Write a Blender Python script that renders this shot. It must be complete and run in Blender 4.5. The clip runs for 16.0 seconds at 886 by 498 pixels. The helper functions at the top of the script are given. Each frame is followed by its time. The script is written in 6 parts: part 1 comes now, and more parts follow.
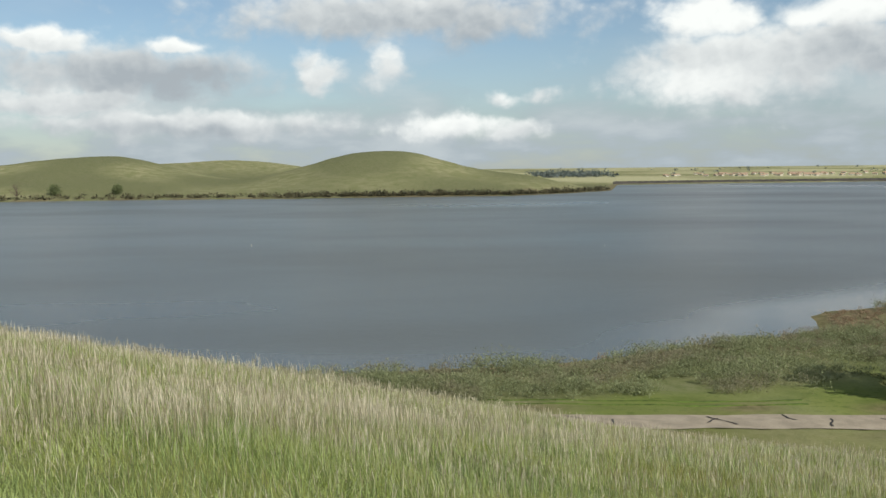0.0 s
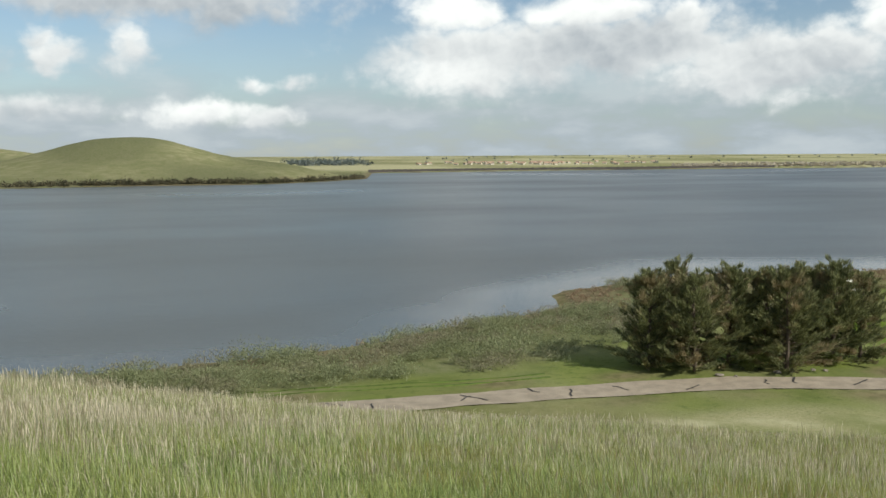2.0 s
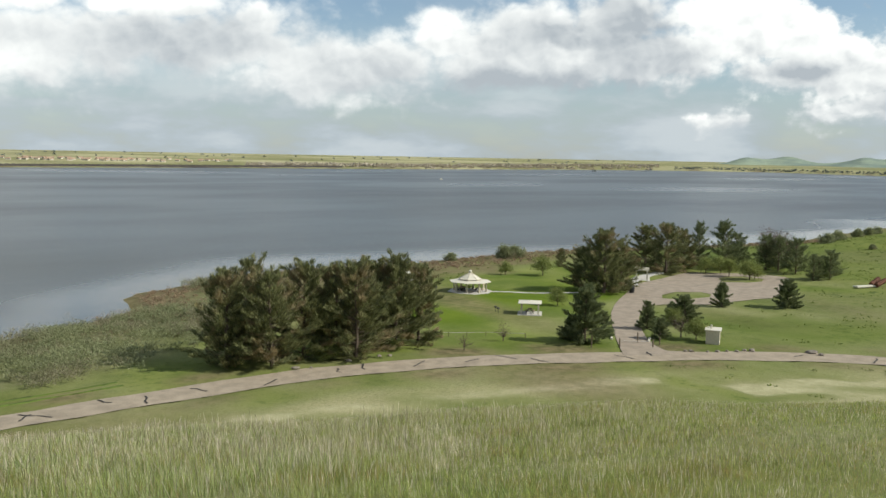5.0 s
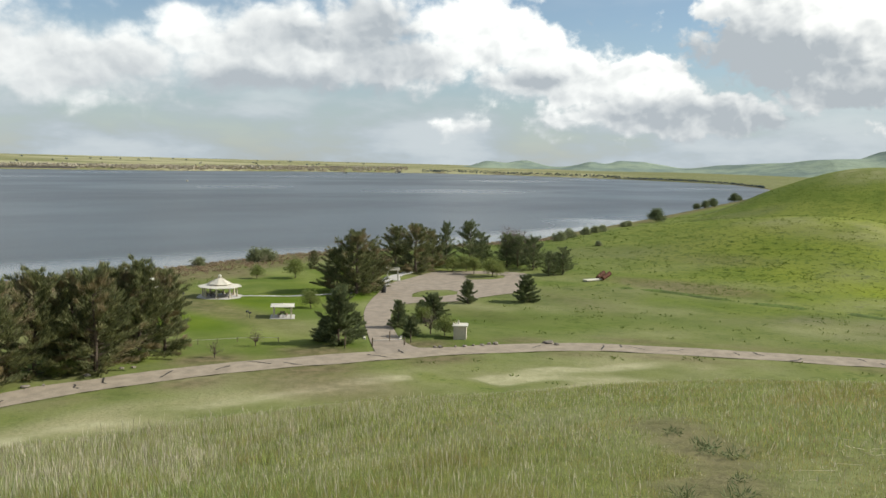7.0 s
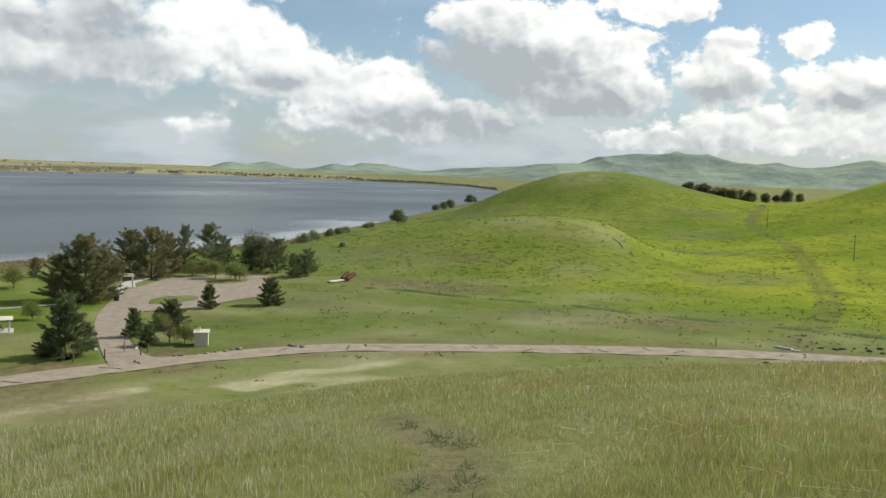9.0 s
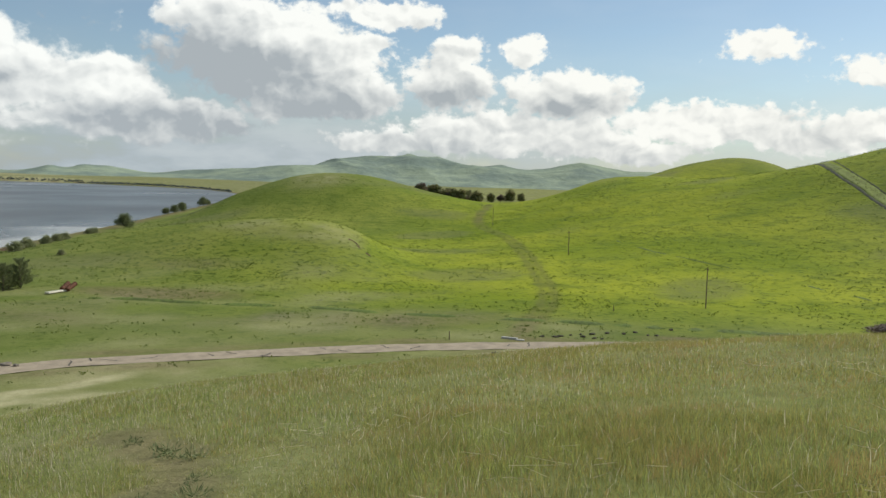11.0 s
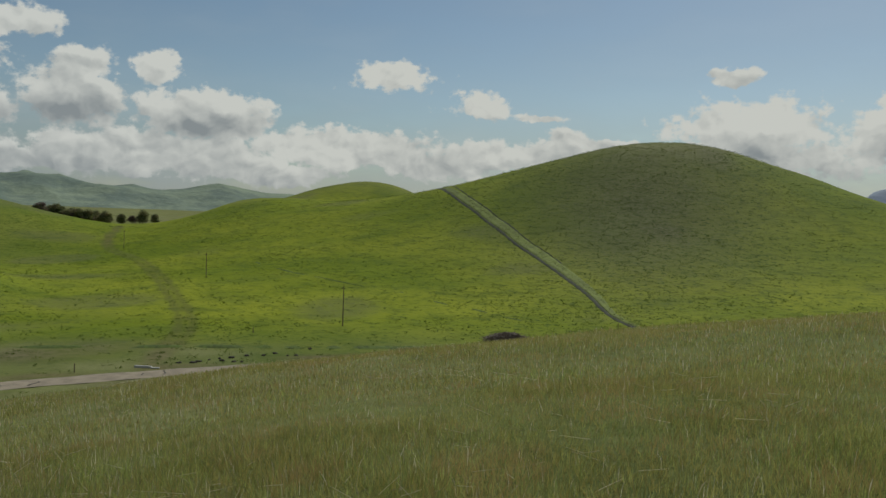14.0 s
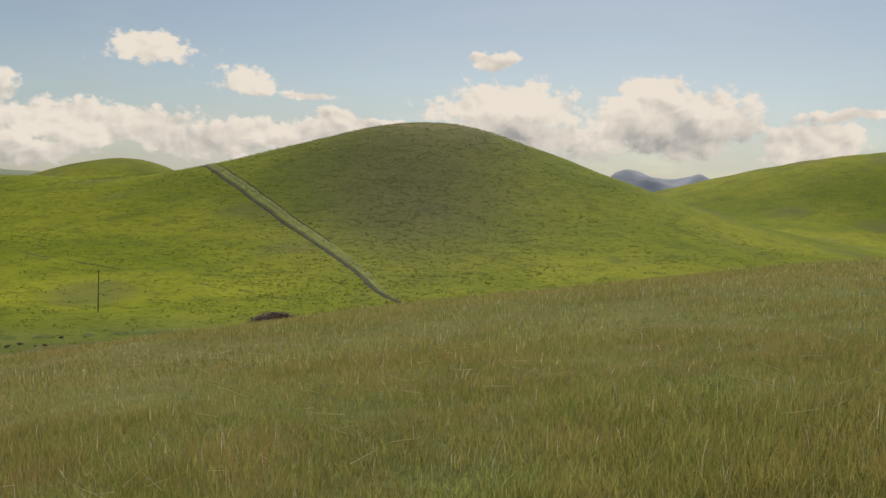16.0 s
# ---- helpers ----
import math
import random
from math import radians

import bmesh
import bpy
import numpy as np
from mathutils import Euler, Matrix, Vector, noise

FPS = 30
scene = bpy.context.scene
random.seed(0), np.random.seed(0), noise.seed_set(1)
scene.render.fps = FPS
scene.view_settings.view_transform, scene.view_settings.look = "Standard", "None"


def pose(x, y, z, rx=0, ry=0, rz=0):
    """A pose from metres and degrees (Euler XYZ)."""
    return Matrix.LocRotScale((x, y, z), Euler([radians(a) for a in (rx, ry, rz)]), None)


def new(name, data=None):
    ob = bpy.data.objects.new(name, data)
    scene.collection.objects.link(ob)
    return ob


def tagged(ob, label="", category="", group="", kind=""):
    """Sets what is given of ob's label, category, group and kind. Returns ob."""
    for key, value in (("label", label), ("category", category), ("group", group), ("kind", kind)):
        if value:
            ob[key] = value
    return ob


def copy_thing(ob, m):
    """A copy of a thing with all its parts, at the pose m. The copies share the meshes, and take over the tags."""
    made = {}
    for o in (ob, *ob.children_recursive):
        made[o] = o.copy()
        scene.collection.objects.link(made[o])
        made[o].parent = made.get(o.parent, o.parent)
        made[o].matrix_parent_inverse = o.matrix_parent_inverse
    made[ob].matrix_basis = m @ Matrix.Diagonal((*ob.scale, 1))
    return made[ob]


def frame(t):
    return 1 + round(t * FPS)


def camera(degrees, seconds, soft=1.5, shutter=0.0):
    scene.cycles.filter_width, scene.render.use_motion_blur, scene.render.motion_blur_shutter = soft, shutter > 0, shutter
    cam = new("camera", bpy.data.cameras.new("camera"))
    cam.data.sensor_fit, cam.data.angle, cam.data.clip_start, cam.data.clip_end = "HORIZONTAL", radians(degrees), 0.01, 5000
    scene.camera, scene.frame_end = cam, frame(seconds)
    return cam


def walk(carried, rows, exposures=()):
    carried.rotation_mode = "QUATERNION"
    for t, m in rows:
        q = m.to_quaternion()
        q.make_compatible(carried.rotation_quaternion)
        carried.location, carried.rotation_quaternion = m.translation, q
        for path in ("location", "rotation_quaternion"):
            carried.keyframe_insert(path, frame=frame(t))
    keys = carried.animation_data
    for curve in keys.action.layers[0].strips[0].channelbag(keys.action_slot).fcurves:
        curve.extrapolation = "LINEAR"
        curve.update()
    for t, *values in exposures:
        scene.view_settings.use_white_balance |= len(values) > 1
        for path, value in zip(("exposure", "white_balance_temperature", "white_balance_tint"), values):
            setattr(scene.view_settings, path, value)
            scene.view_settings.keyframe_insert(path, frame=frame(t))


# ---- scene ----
# A handheld phone turned at arm's length on a hillside over a lake.
cam = camera(53.03, 16.0)
EYE_Z, ARM = 29.0, 0.45     # lake level is z = 0
# seconds, yaw, pitch, roll
PATH = [
    (0.0, 0.00, -5.10, 0.58),
    (0.5, -3.99, -5.40, 0.58),
    (1.0, -7.85, -5.69, 0.42),
    (1.5, -11.66, -5.88, 0.29),
    (2.0, -15.60, -5.97, 0.30),
    (2.5, -19.88, -6.02, 0.08),
    (3.0, -24.46, -6.01, -0.19),
    (3.5, -29.15, -6.02, -0.54),
    (4.0, -33.75, -5.99, -0.71),
    (6.5, -54.45, -5.58, -1.41),
    (7.0, -58.32, -5.42, -1.44),
    (7.5, -62.22, -5.24, -1.43),
    (8.0, -66.25, -5.09, -1.59),
    (8.5, -70.46, -4.97, -1.78),
    (9.0, -74.72, -4.84, -1.85),
    (11.5, -95.56, -3.95, -1.69),
    (12.0, -99.43, -3.60, -1.77),
    (12.5, -103.30, -3.20, -1.86),
    (13.0, -107.06, -2.78, -1.98),
    (13.5, -110.81, -2.39, -2.09),
    (14.0, -114.55, -2.08, -2.07),
    (14.5, -118.28, -1.89, -2.15),
    (15.0, -122.04, -1.92, -2.02),
    (15.5, -125.68, -2.25, -1.96),
    (16.0, -129.41, -2.96, -1.90),
]


def eye(yaw):
    return -ARM * math.sin(radians(yaw)), ARM * math.cos(radians(yaw)), EYE_Z


# the phone's metering and white balance drift as it turns towards the sun
EXPOSURES = [(0.0, -0.10, 6300, 6), (3.5, 0.02, 6300, 6), (6.5, 0.08, 6350, 7), (9.0, 0.03, 6350, 7), (11.5, -0.13, 6350, 6), (12.5, -0.19, 6350, 6), (13.0, -0.93, 6250, 3), (13.5, -0.97, 6250, 3), (14.0, -0.90, 6300, 3), (14.6, -0.75, 6550, 4), (15.5, -0.57, 6850, 7), (16.0, -0.47, 7200, 12)]
walk(cam, [(t, pose(*eye(yaw), 90 + pitch, roll, yaw)) for t, yaw, pitch, roll in PATH], EXPOSURES)


# ---- light: a fair spring day, the sun high on the far side of the hills, broken cloud ----
SUN_AZ, SUN_EL = 142.0, 37.5
sun = new("sun", bpy.data.lights.new("sun", "SUN"))
sun.data.energy, sun.data.angle, sun.data.color = 4.7, radians(0.55), (1.0, 0.95, 0.86)
sun.rotation_euler = (radians(90 - SUN_EL), 0, radians(180 - SUN_AZ))


class Nodes:
    """Short hand for building a node tree."""

    def __init__(self, tree):
        self.tree, self.links = tree, tree.links
        tree.nodes.clear()

    def add(self, kind):
        return self.tree.nodes.new(kind)

    def put(self, socket, value):
        if isinstance(value, bpy.types.NodeSocket):
            self.links.new(value, socket)
        else:
            socket.default_value = value

    def math(self, op, *values, clamp=False):
        n = self.add("ShaderNodeMath")
        n.operation, n.use_clamp = op, clamp
        for s, v in zip(n.inputs, values):
            self.put(s, v)
        return n.outputs[0]

    def range(self, value, a, b, c=0.0, d=1.0, smooth=True):
        n = self.add("ShaderNodeMapRange")
        n.interpolation_type = "SMOOTHSTEP" if smooth else "LINEAR"
        for s, v in zip(n.inputs, (value, a, b, c, d)):
            self.put(s, v)
        return n.outputs[0]

    def mix(self, factor, a, b, blend="MIX"):
        n = self.add("ShaderNodeMix")
        n.data_type, n.blend_type = "RGBA", blend
        self.put(n.inputs[0], factor)
        self.put(n.inputs[6], a if not isinstance(a, tuple) else (*a, 1))
        self.put(n.inputs[7], b if not isinstance(b, tuple) else (*b, 1))
        return n.outputs[2]

    def noise(self, vector, scale, detail=4.0, rough=0.55, kind="3D"):
        n = self.add("ShaderNodeTexNoise")
        n.noise_dimensions = kind
        if vector is not None:
            self.put(n.inputs["Vector"], vector)
        n.inputs["Scale"].default_value, n.inputs["Detail"].default_value, n.inputs["Roughness"].default_value = scale, detail, rough
        return n.outputs["Fac"]

    def xyz(self, vector):
        n = self.add("ShaderNodeSeparateXYZ")
        self.put(n.inputs[0], vector)
        return n.outputs

    def vec(self, *values):
        n = self.add("ShaderNodeCombineXYZ")
        for s, v in zip(n.inputs, values):
            self.put(s, v)
        return n.outputs[0]


# clouds: direction and height in degrees, half-width, half-height, whiteness, thickness
CLOUDS_OVER_LAKE = [
    (-23.7, 7.67, 2.9, 0.7, 1.00, 1.0),
    (-16.4, 7.55, 2.0, 0.6, 1.00, 1.0),
    (-20.1, 5.92, 8.2, 1.6, 0.45, 1.0),
    (-22.6, 4.15, 4.9, 0.8, 0.65, 1.0),
    (-7.9, 5.94, 1.3, 1.4, 0.60, 0.8),
    (-3.6, 6.47, 1.5, 1.6, 0.60, 0.8),
    (-2.9, 9.57, 10.7, 1.6, 0.50, 1.0),
    (0.6, 2.72, 4.2, 0.9, 0.80, 0.9),
    (3.9, 4.36, 1.6, 0.5, 0.65, 0.6),
    (-16.0, 2.88, 11.0, 0.9, 0.50, 0.9),
    (6.4, 4.59, 1.0, 0.7, 0.60, 0.6),
    (16.3, 9.09, 3.1, 1.4, 1.00, 1.0),
    (18.0, 5.96, 6.2, 2.4, 0.80, 1.0),
]
CLOUDS_OVER_FAR_SHORE = [
    (16.9, 8.88, 2.7, 0.9, 1.00, 1.0),
    (24.9, 8.88, 4.4, 1.1, 1.00, 1.0),
    (31.0, 8.26, 1.7, 1.0, 0.95, 1.0),
    (25.6, 6.78, 11.1, 2.0, 0.60, 1.0),
    (16.6, 5.62, 3.9, 1.5, 0.90, 1.0),
    (35.2, 5.40, 6.0, 2.2, 0.70, 1.0),
    (36.8, 5.89, 6.3, 1.8, 0.60, 1.0),
    (42.4, 7.70, 2.4, 1.0, 0.80, 1.0),
    (47.9, 8.03, 3.5, 1.6, 0.70, 1.0),
    (47.0, 5.76, 7.1, 1.3, 0.50, 1.0),
    (52.5, 7.52, 2.7, 1.6, 0.40, 1.0),
    (37.2, 3.10, 1.8, 0.5, 0.60, 0.5),
    (4.6, 2.56, 2.4, 0.7, 0.70, 0.7),
]
CLOUDS_OVER_PARK = [
    (42.3, 7.50, 2.3, 1.5, 0.95, 1.0),
    (47.4, 6.60, 5.9, 1.8, 0.55, 1.0),
    (53.7, 8.41, 2.8, 1.8, 0.50, 1.0),
    (54.8, 6.37, 4.6, 1.6, 0.65, 1.0),
    (60.1, 8.25, 3.2, 2.2, 1.00, 1.0),
    (63.6, 7.4, 2.2, 1.4, 1.00, 1.0),
    (65.9, 5.56, 4.9, 1.6, 0.75, 1.0),
    (71.8, 5.44, 2.4, 1.3, 1.00, 1.0),
    (72.3, 3.37, 6.5, 1.3, 0.60, 1.0),
    (59.6, 2.44, 1.5, 0.7, 0.70, 0.55),
    (80.4, 7.2, 5.4, 2.4, 0.45, 1.0),
    (81.6, 9.05, 3.6, 1.5, 1.00, 1.0),
]
CLOUDS_OVER_HILLS = [
    (79.8, 7.8, 5.4, 2.4, 0.50, 1.0),
    (78.5, 9.92, 4.6, 1.0, 1.00, 1.0),
    (84.3, 7.61, 3.1, 1.6, 0.90, 1.0),
    (87.8, 10.38, 3.6, 0.9, 1.00, 1.0),
    (87.0, 8.65, 1.5, 0.6, 0.90, 0.9),
    (92.4, 8.41, 2.0, 1.1, 1.00, 1.0),
    (91.8, 6.28, 3.0, 1.8, 0.80, 1.0),
    (96.5, 8.37, 1.5, 1.1, 1.00, 1.0),
    (98.5, 6.08, 3.3, 1.5, 0.80, 1.0),
    (84.4, 5.19, 5.2, 1.5, 0.60, 1.0),
    (99.7, 5.75, 4.3, 1.5, 0.85, 1.0),
    (111.0, 8.5, 2.8, 1.0, 1.00, 1.0),
    (117.0, 7.15, 2.4, 0.78, 1.00, 1.0),
]
CLOUDS_TOWARDS_SUN = [
    (120.8, 6.33, 1.6, 0.4, 0.90, 0.9),
    (96.5, 3.31, 7.9, 1.4, 0.80, 1.0),
    (108.4, 4.06, 6.8, 1.3, 0.90, 1.0),
    (119.3, 4.03, 5.0, 1.1, 0.95, 1.0),
    (122.5, 5.08, 1.9, 0.7, 1.00, 1.0),
    (132.4, 9.10, 1.4, 0.62, 1.00, 1.0),
    (132.8, 5.94, 4.4, 1.6, 0.95, 1.0),
    (134.5, 6.08, 3.9, 1.6, 1.00, 1.0),
    (142.2, 7.42, 2.1, 1.0, 1.00, 1.0),
    (143.3, 5.35, 5.8, 2.2, 0.90, 1.0),
    (151.9, 4.23, 3.4, 1.5, 0.90, 1.0),
    (153.6, 5.87, 3.9, 0.5, 0.90, 0.7),
    (133.5, 4.09, 6.5, 1.6, 0.90, 1.0),
]
CLOUD_BANK = [
    (102.3, 2.47, 6.2, 0.9, 0.75, 1.0),
    (113.8, 3.43, 4.9, 1.2, 0.85, 1.0),
    (90.6, 2.55, 5.5, 0.8, 0.70, 1.0),
    (107.9, 4.42, 5.6, 0.9, 0.85, 1.0),
    (117.2, 4.13, 5.4, 0.9, 0.90, 1.0),
    (124.5, 4.66, 4.3, 0.6, 0.90, 1.0),
]

# grey undersides and sunlit heads of the clouds: direction and height in degrees, half-width, half-height
CLOUD_SHADES = [
    (-15.0, 5.9, 4.7, 1.3), (13.1, 7.0, 4.7, 1.0), (26.1, 7.6, 4.4, 1.5), (29.1, 7.9, 1.8, 0.9),
    (54.8, 8.1, 2.5, 2.2), (47.7, 4.2, 6.6, 1.0), (75.1, 6.7, 4.0, 2.5), (71.4, 3.7, 3.3, 0.9),
    (49.5, 7.9, 1.8, 1.1), (63.8, 5.4, 2.2, 0.6), (76.9, 7.1, 4.4, 2.2), (82.3, 4.8, 3.3, 1.1),
    (91.4, 5.4, 2.4, 0.8), (99.7, 5.1, 3.4, 0.8), (79.9, 3.0, 4.7, 0.7), (91.9, 8.3, 1.6, 0.4),
]
CLOUD_SHADES += [(114.5, 3.4, 1.3, 0.4), (144.5, 4.3, 3.4, 0.8), (133.6, 4.4, 2.2, 0.6)]
CLOUD_HEADS = [
    (15.6, 5.0, 3.3, 1.3), (31.4, 5.2, 3.3, 1.3), (-3.6, 6.7, 1.3, 1.5), (-7.6, 5.9, 1.4, 1.1),
    (0.6, 2.9, 4.0, 0.7), (4.1, 4.4, 1.4, 0.5), (-16.3, 7.6, 2.2, 0.6), (16.6, 8.8, 2.2, 0.9),
    (24.1, 9.0, 4.4, 0.7), (-14.8, 3.3, 5.8, 0.6), (60.5, 8.8, 2.2, 1.8), (64.8, 7.3, 2.9, 1.5),
    (71.6, 5.4, 2.2, 1.0), (41.8, 7.9, 1.8, 1.0), (43.5, 6.3, 2.6, 1.0), (49.1, 6.2, 2.9, 0.8),
    (37.1, 2.9, 2.6, 0.5), (66.0, 4.4, 2.2, 0.9), (60.7, 3.8, 3.3, 0.6),
]
CLOUD_HEADS += [
    (80.7, 9.3, 3.3, 1.6), (86.8, 6.9, 2.2, 1.5), (87.6, 10.3, 3.6, 0.8), (92.4, 8.6, 2.2, 0.9),
    (92.2, 6.8, 2.9, 1.0), (96.5, 8.4, 1.6, 0.9), (97.4, 6.2, 2.6, 1.1), (101.7, 6.3, 2.2, 1.0),
    (106.4, 3.6, 4.0, 1.4), (111.0, 8.6, 2.5, 0.9), (117.2, 7.1, 2.2, 0.7), (120.6, 6.3, 1.3, 0.4),
    (142.2, 7.4, 1.8, 0.8), (133.8, 6.7, 2.2, 0.8), (146.3, 6.2, 2.5, 0.8), (139.0, 5.9, 1.5, 0.9),
]


def build_sky():
    world = bpy.data.worlds.new("sky")
    scene.world = world
    world.use_nodes = True
    world.cycles.sampling_method, world.cycles.sample_map_resolution = "MANUAL", 512
    k = Nodes(world.node_tree)
    ray = k.add("ShaderNodeTexCoord").outputs["Generated"]
    x, y, z = k.xyz(ray)
    az = k.math("MULTIPLY", k.math("ARCTAN2", x, y), 57.29578)
    el = k.math("MULTIPLY", k.math("ARCSINE", z), 57.29578)
    # billows: round lumps on lumps, felt at two places to tell the sunward side of each
    def billow(da, de):
        n = k.add("ShaderNodeTexVoronoi")
        n.voronoi_dimensions, n.feature, n.normalize = "2D", "SMOOTH_F1", True
        k.put(n.inputs["Vector"], k.vec(k.math("ADD", azs, da), k.math("MULTIPLY", k.math("ADD", els, de), 1.25), 0.0))
        n.inputs["Scale"].default_value, n.inputs["Detail"].default_value = 0.40, 2.6
        n.inputs["Roughness"].default_value, n.inputs["Lacunarity"].default_value = 0.46, 2.2
        n.inputs["Smoothness"].default_value = 0.35
        return k.math("SUBTRACT", 1.0, n.outputs["Distance"])
    flat = k.vec(az, k.math("MULTIPLY", el, 1.3), 0.0)
    n1 = k.noise(flat, 0.30, 4.0, 0.55, "2D")
    n2 = k.noise(k.vec(k.math("ADD", az, 37.0), k.math("MULTIPLY", el, 1.3), 0.0), 0.30, 4.0, 0.55, "2D")
    fine = k.noise(flat, 1.6, 5.0, 0.6, "2D")
    wide = k.noise(k.vec(az, k.math("MULTIPLY", el, 3.2), 0.0), 0.09, 5.0, 0.55, "2D")
    azs = k.math("MULTIPLY_ADD", k.math("SUBTRACT", n2, 0.5), 1.6, az)
    els = k.math("MULTIPLY_ADD", k.math("SUBTRACT", n1, 0.5), 1.2, el)
    lump, lump_sun = billow(0.0, 0.0), billow(0.32, 0.42)
    relief = k.math("SUBTRACT", lump, lump_sun)
    azw = k.math("MULTIPLY_ADD", k.math("SUBTRACT", n1, 0.5), 2.6, az)
    elw = k.math("MULTIPLY_ADD", k.math("SUBTRACT", n2, 0.5), 1.5, el)
    total, weight, lift, white = 0.0, 0.0, 0.0, 0.0
    for a, e, w, h, bright, dense in CLOUDS_OVER_LAKE + CLOUDS_OVER_FAR_SHORE + CLOUDS_OVER_PARK + CLOUDS_OVER_HILLS + CLOUDS_TOWARDS_SUN + CLOUD_BANK:
        u = k.math("MULTIPLY_ADD", azw, 1.0 / w, -a / w)
        v = k.math("MULTIPLY_ADD", elw, 1.0 / h, -e / h)
        g = k.math("MULTIPLY_ADD", u, u, k.math("MULTIPLY", v, v))
        g = k.math("POWER", 0.4, g)
        total = k.math("MAXIMUM", total, k.math("MULTIPLY", g, dense))
        g = k.math("POWER", g, 3.0)
        weight = k.math("ADD", weight, g)
        lift = k.math("MULTIPLY_ADD", g, v, lift)
        white = k.math("MULTIPLY_ADD", g, bright, white)
    safe = k.math("MAXIMUM", weight, 0.0005)
    lift, white = k.math("DIVIDE", lift, safe), k.math("DIVIDE", white, safe)
    # a grey veil low over the lake, thinning towards the sun's side and upward
    veil = k.math("MULTIPLY", k.range(az, 70.0, 118.0, 1.0, 0.62), k.range(el, 1.0, 8.5, 1.0, 0.18))
    veil = k.math("MULTIPLY", veil, k.range(wide, 0.30, 0.62, 0.55, 1.1))
    away = k.math("ABSOLUTE", k.math("ADD", az, -62.0))
    behind = k.math("MAXIMUM", k.math("GREATER_THAN", away, 112.0), k.range(el, 16.0, 24.0))
    puffs = k.math("MULTIPLY", k.range(k.math("ADD", wide, k.math("MULTIPLY", lump, 0.3)), 0.62, 0.78), behind)
    shape = k.math("ADD", total, k.math("MULTIPLY", k.math("SUBTRACT", lump, 0.62), 0.95))
    shape = k.math("MULTIPLY_ADD", k.math("SUBTRACT", fine, 0.5), k.range(az, 40.0, 105.0, 0.18, 0.56), shape)
    crisp, start = k.range(az, 25.0, 85.0, 0.66, 0.24), k.range(az, 60.0, 105.0, 0.20, 0.42)
    mask = k.math("MAXIMUM", k.range(shape, start, k.math("ADD", start, crisp)), puffs)
    large = k.noise(flat, 0.15, 2.0, 0.5, "2D")
    deep = k.math("MULTIPLY", k.range(shape, 0.5, 1.1, 0.0, 0.16), k.range(az, 90.0, 112.0, 1.0, 0.5))
    def patches(table):
        most = 0.0
        for a, e, w, h in table:
            u = k.math("MULTIPLY_ADD", azs, 1.0 / w, -a / w)
            v = k.math("MULTIPLY_ADD", els, 1.0 / h, -e / h)
            most = k.math("MAXIMUM", most, k.math("POWER", 0.45, k.math("MULTIPLY_ADD", u, u, k.math("MULTIPLY", v, v))))
        return most
    tone = k.math("MULTIPLY_ADD", lift, 0.26, k.math("MULTIPLY", relief, k.range(az, 30.0, 85.0, 0.75, 1.8)))
    tone = k.math("MULTIPLY_ADD", k.range(patches(CLOUD_HEADS), 0.15, 0.9), 0.24, tone)
    tone = k.math("MULTIPLY_ADD", k.range(k.math("MULTIPLY_ADD", lump, 0.55, patches(CLOUD_SHADES)), 0.45, 1.45, smooth=False), k.range(az, 30.0, 70.0, -0.34, -0.50), tone)
    tone = k.math("ADD", k.math("MULTIPLY_ADD", white, 1.05, -0.12), tone)
    tone = k.math("MULTIPLY_ADD", k.math("SUBTRACT", large, 0.5), 0.5, tone)
    tone = k.math("ADD", k.math("SUBTRACT", tone, deep), k.math("MULTIPLY", k.math("SUBTRACT", fine, 0.5), 0.14), clamp=True)
    cloud = k.mix(tone, (0.42, 0.45, 0.48), (1.0, 0.985, 0.95))
    # thin sunlit edges glow more the nearer they lie to the sun
    cloud = k.mix(1.0, cloud, k.mix(k.range(az, 60.0, 118.0), (1.08, 1.08, 1.08), (1.08, 1.06, 1.03)), "MULTIPLY")
    haze = k.mix(k.range(wide, 0.35, 0.7), (0.37, 0.43, 0.48), (0.58, 0.62, 0.645))
    sky = k.add("ShaderNodeTexSky")
    sky.sky_type, sky.sun_disc = "NISHITA", False
    sky.sun_elevation, sky.sun_rotation = radians(SUN_EL), radians(SUN_AZ)
    sky.altitude, sky.air_density, sky.dust_density, sky.ozone_density = 100.0, 1.0, 0.35, 1.4
    clear = k.add("ShaderNodeBackground")
    k.put(clear.inputs[0], sky.outputs[0])
    clear.inputs[1].default_value = 0.10
    soft = k.add("ShaderNodeBackground")
    k.put(soft.inputs[0], haze)
    thick = k.add("ShaderNodeBackground")
    k.put(thick.inputs[0], cloud)
    m1, m2 = k.add("ShaderNodeMixShader"), k.add("ShaderNodeMixShader")
    k.put(m1.inputs[0], k.math("ADD", veil, 0.0, clamp=True))
    k.put(m1.inputs[1], clear.outputs[0]), k.put(m1.inputs[2], soft.outputs[0])
    k.put(m2.inputs[0], mask), k.put(m2.inputs[1], m1.outputs[0]), k.put(m2.inputs[2], thick.outputs[0])
    k.put(k.add("ShaderNodeOutputWorld").inputs[0], m2.outputs[0])


build_sky()


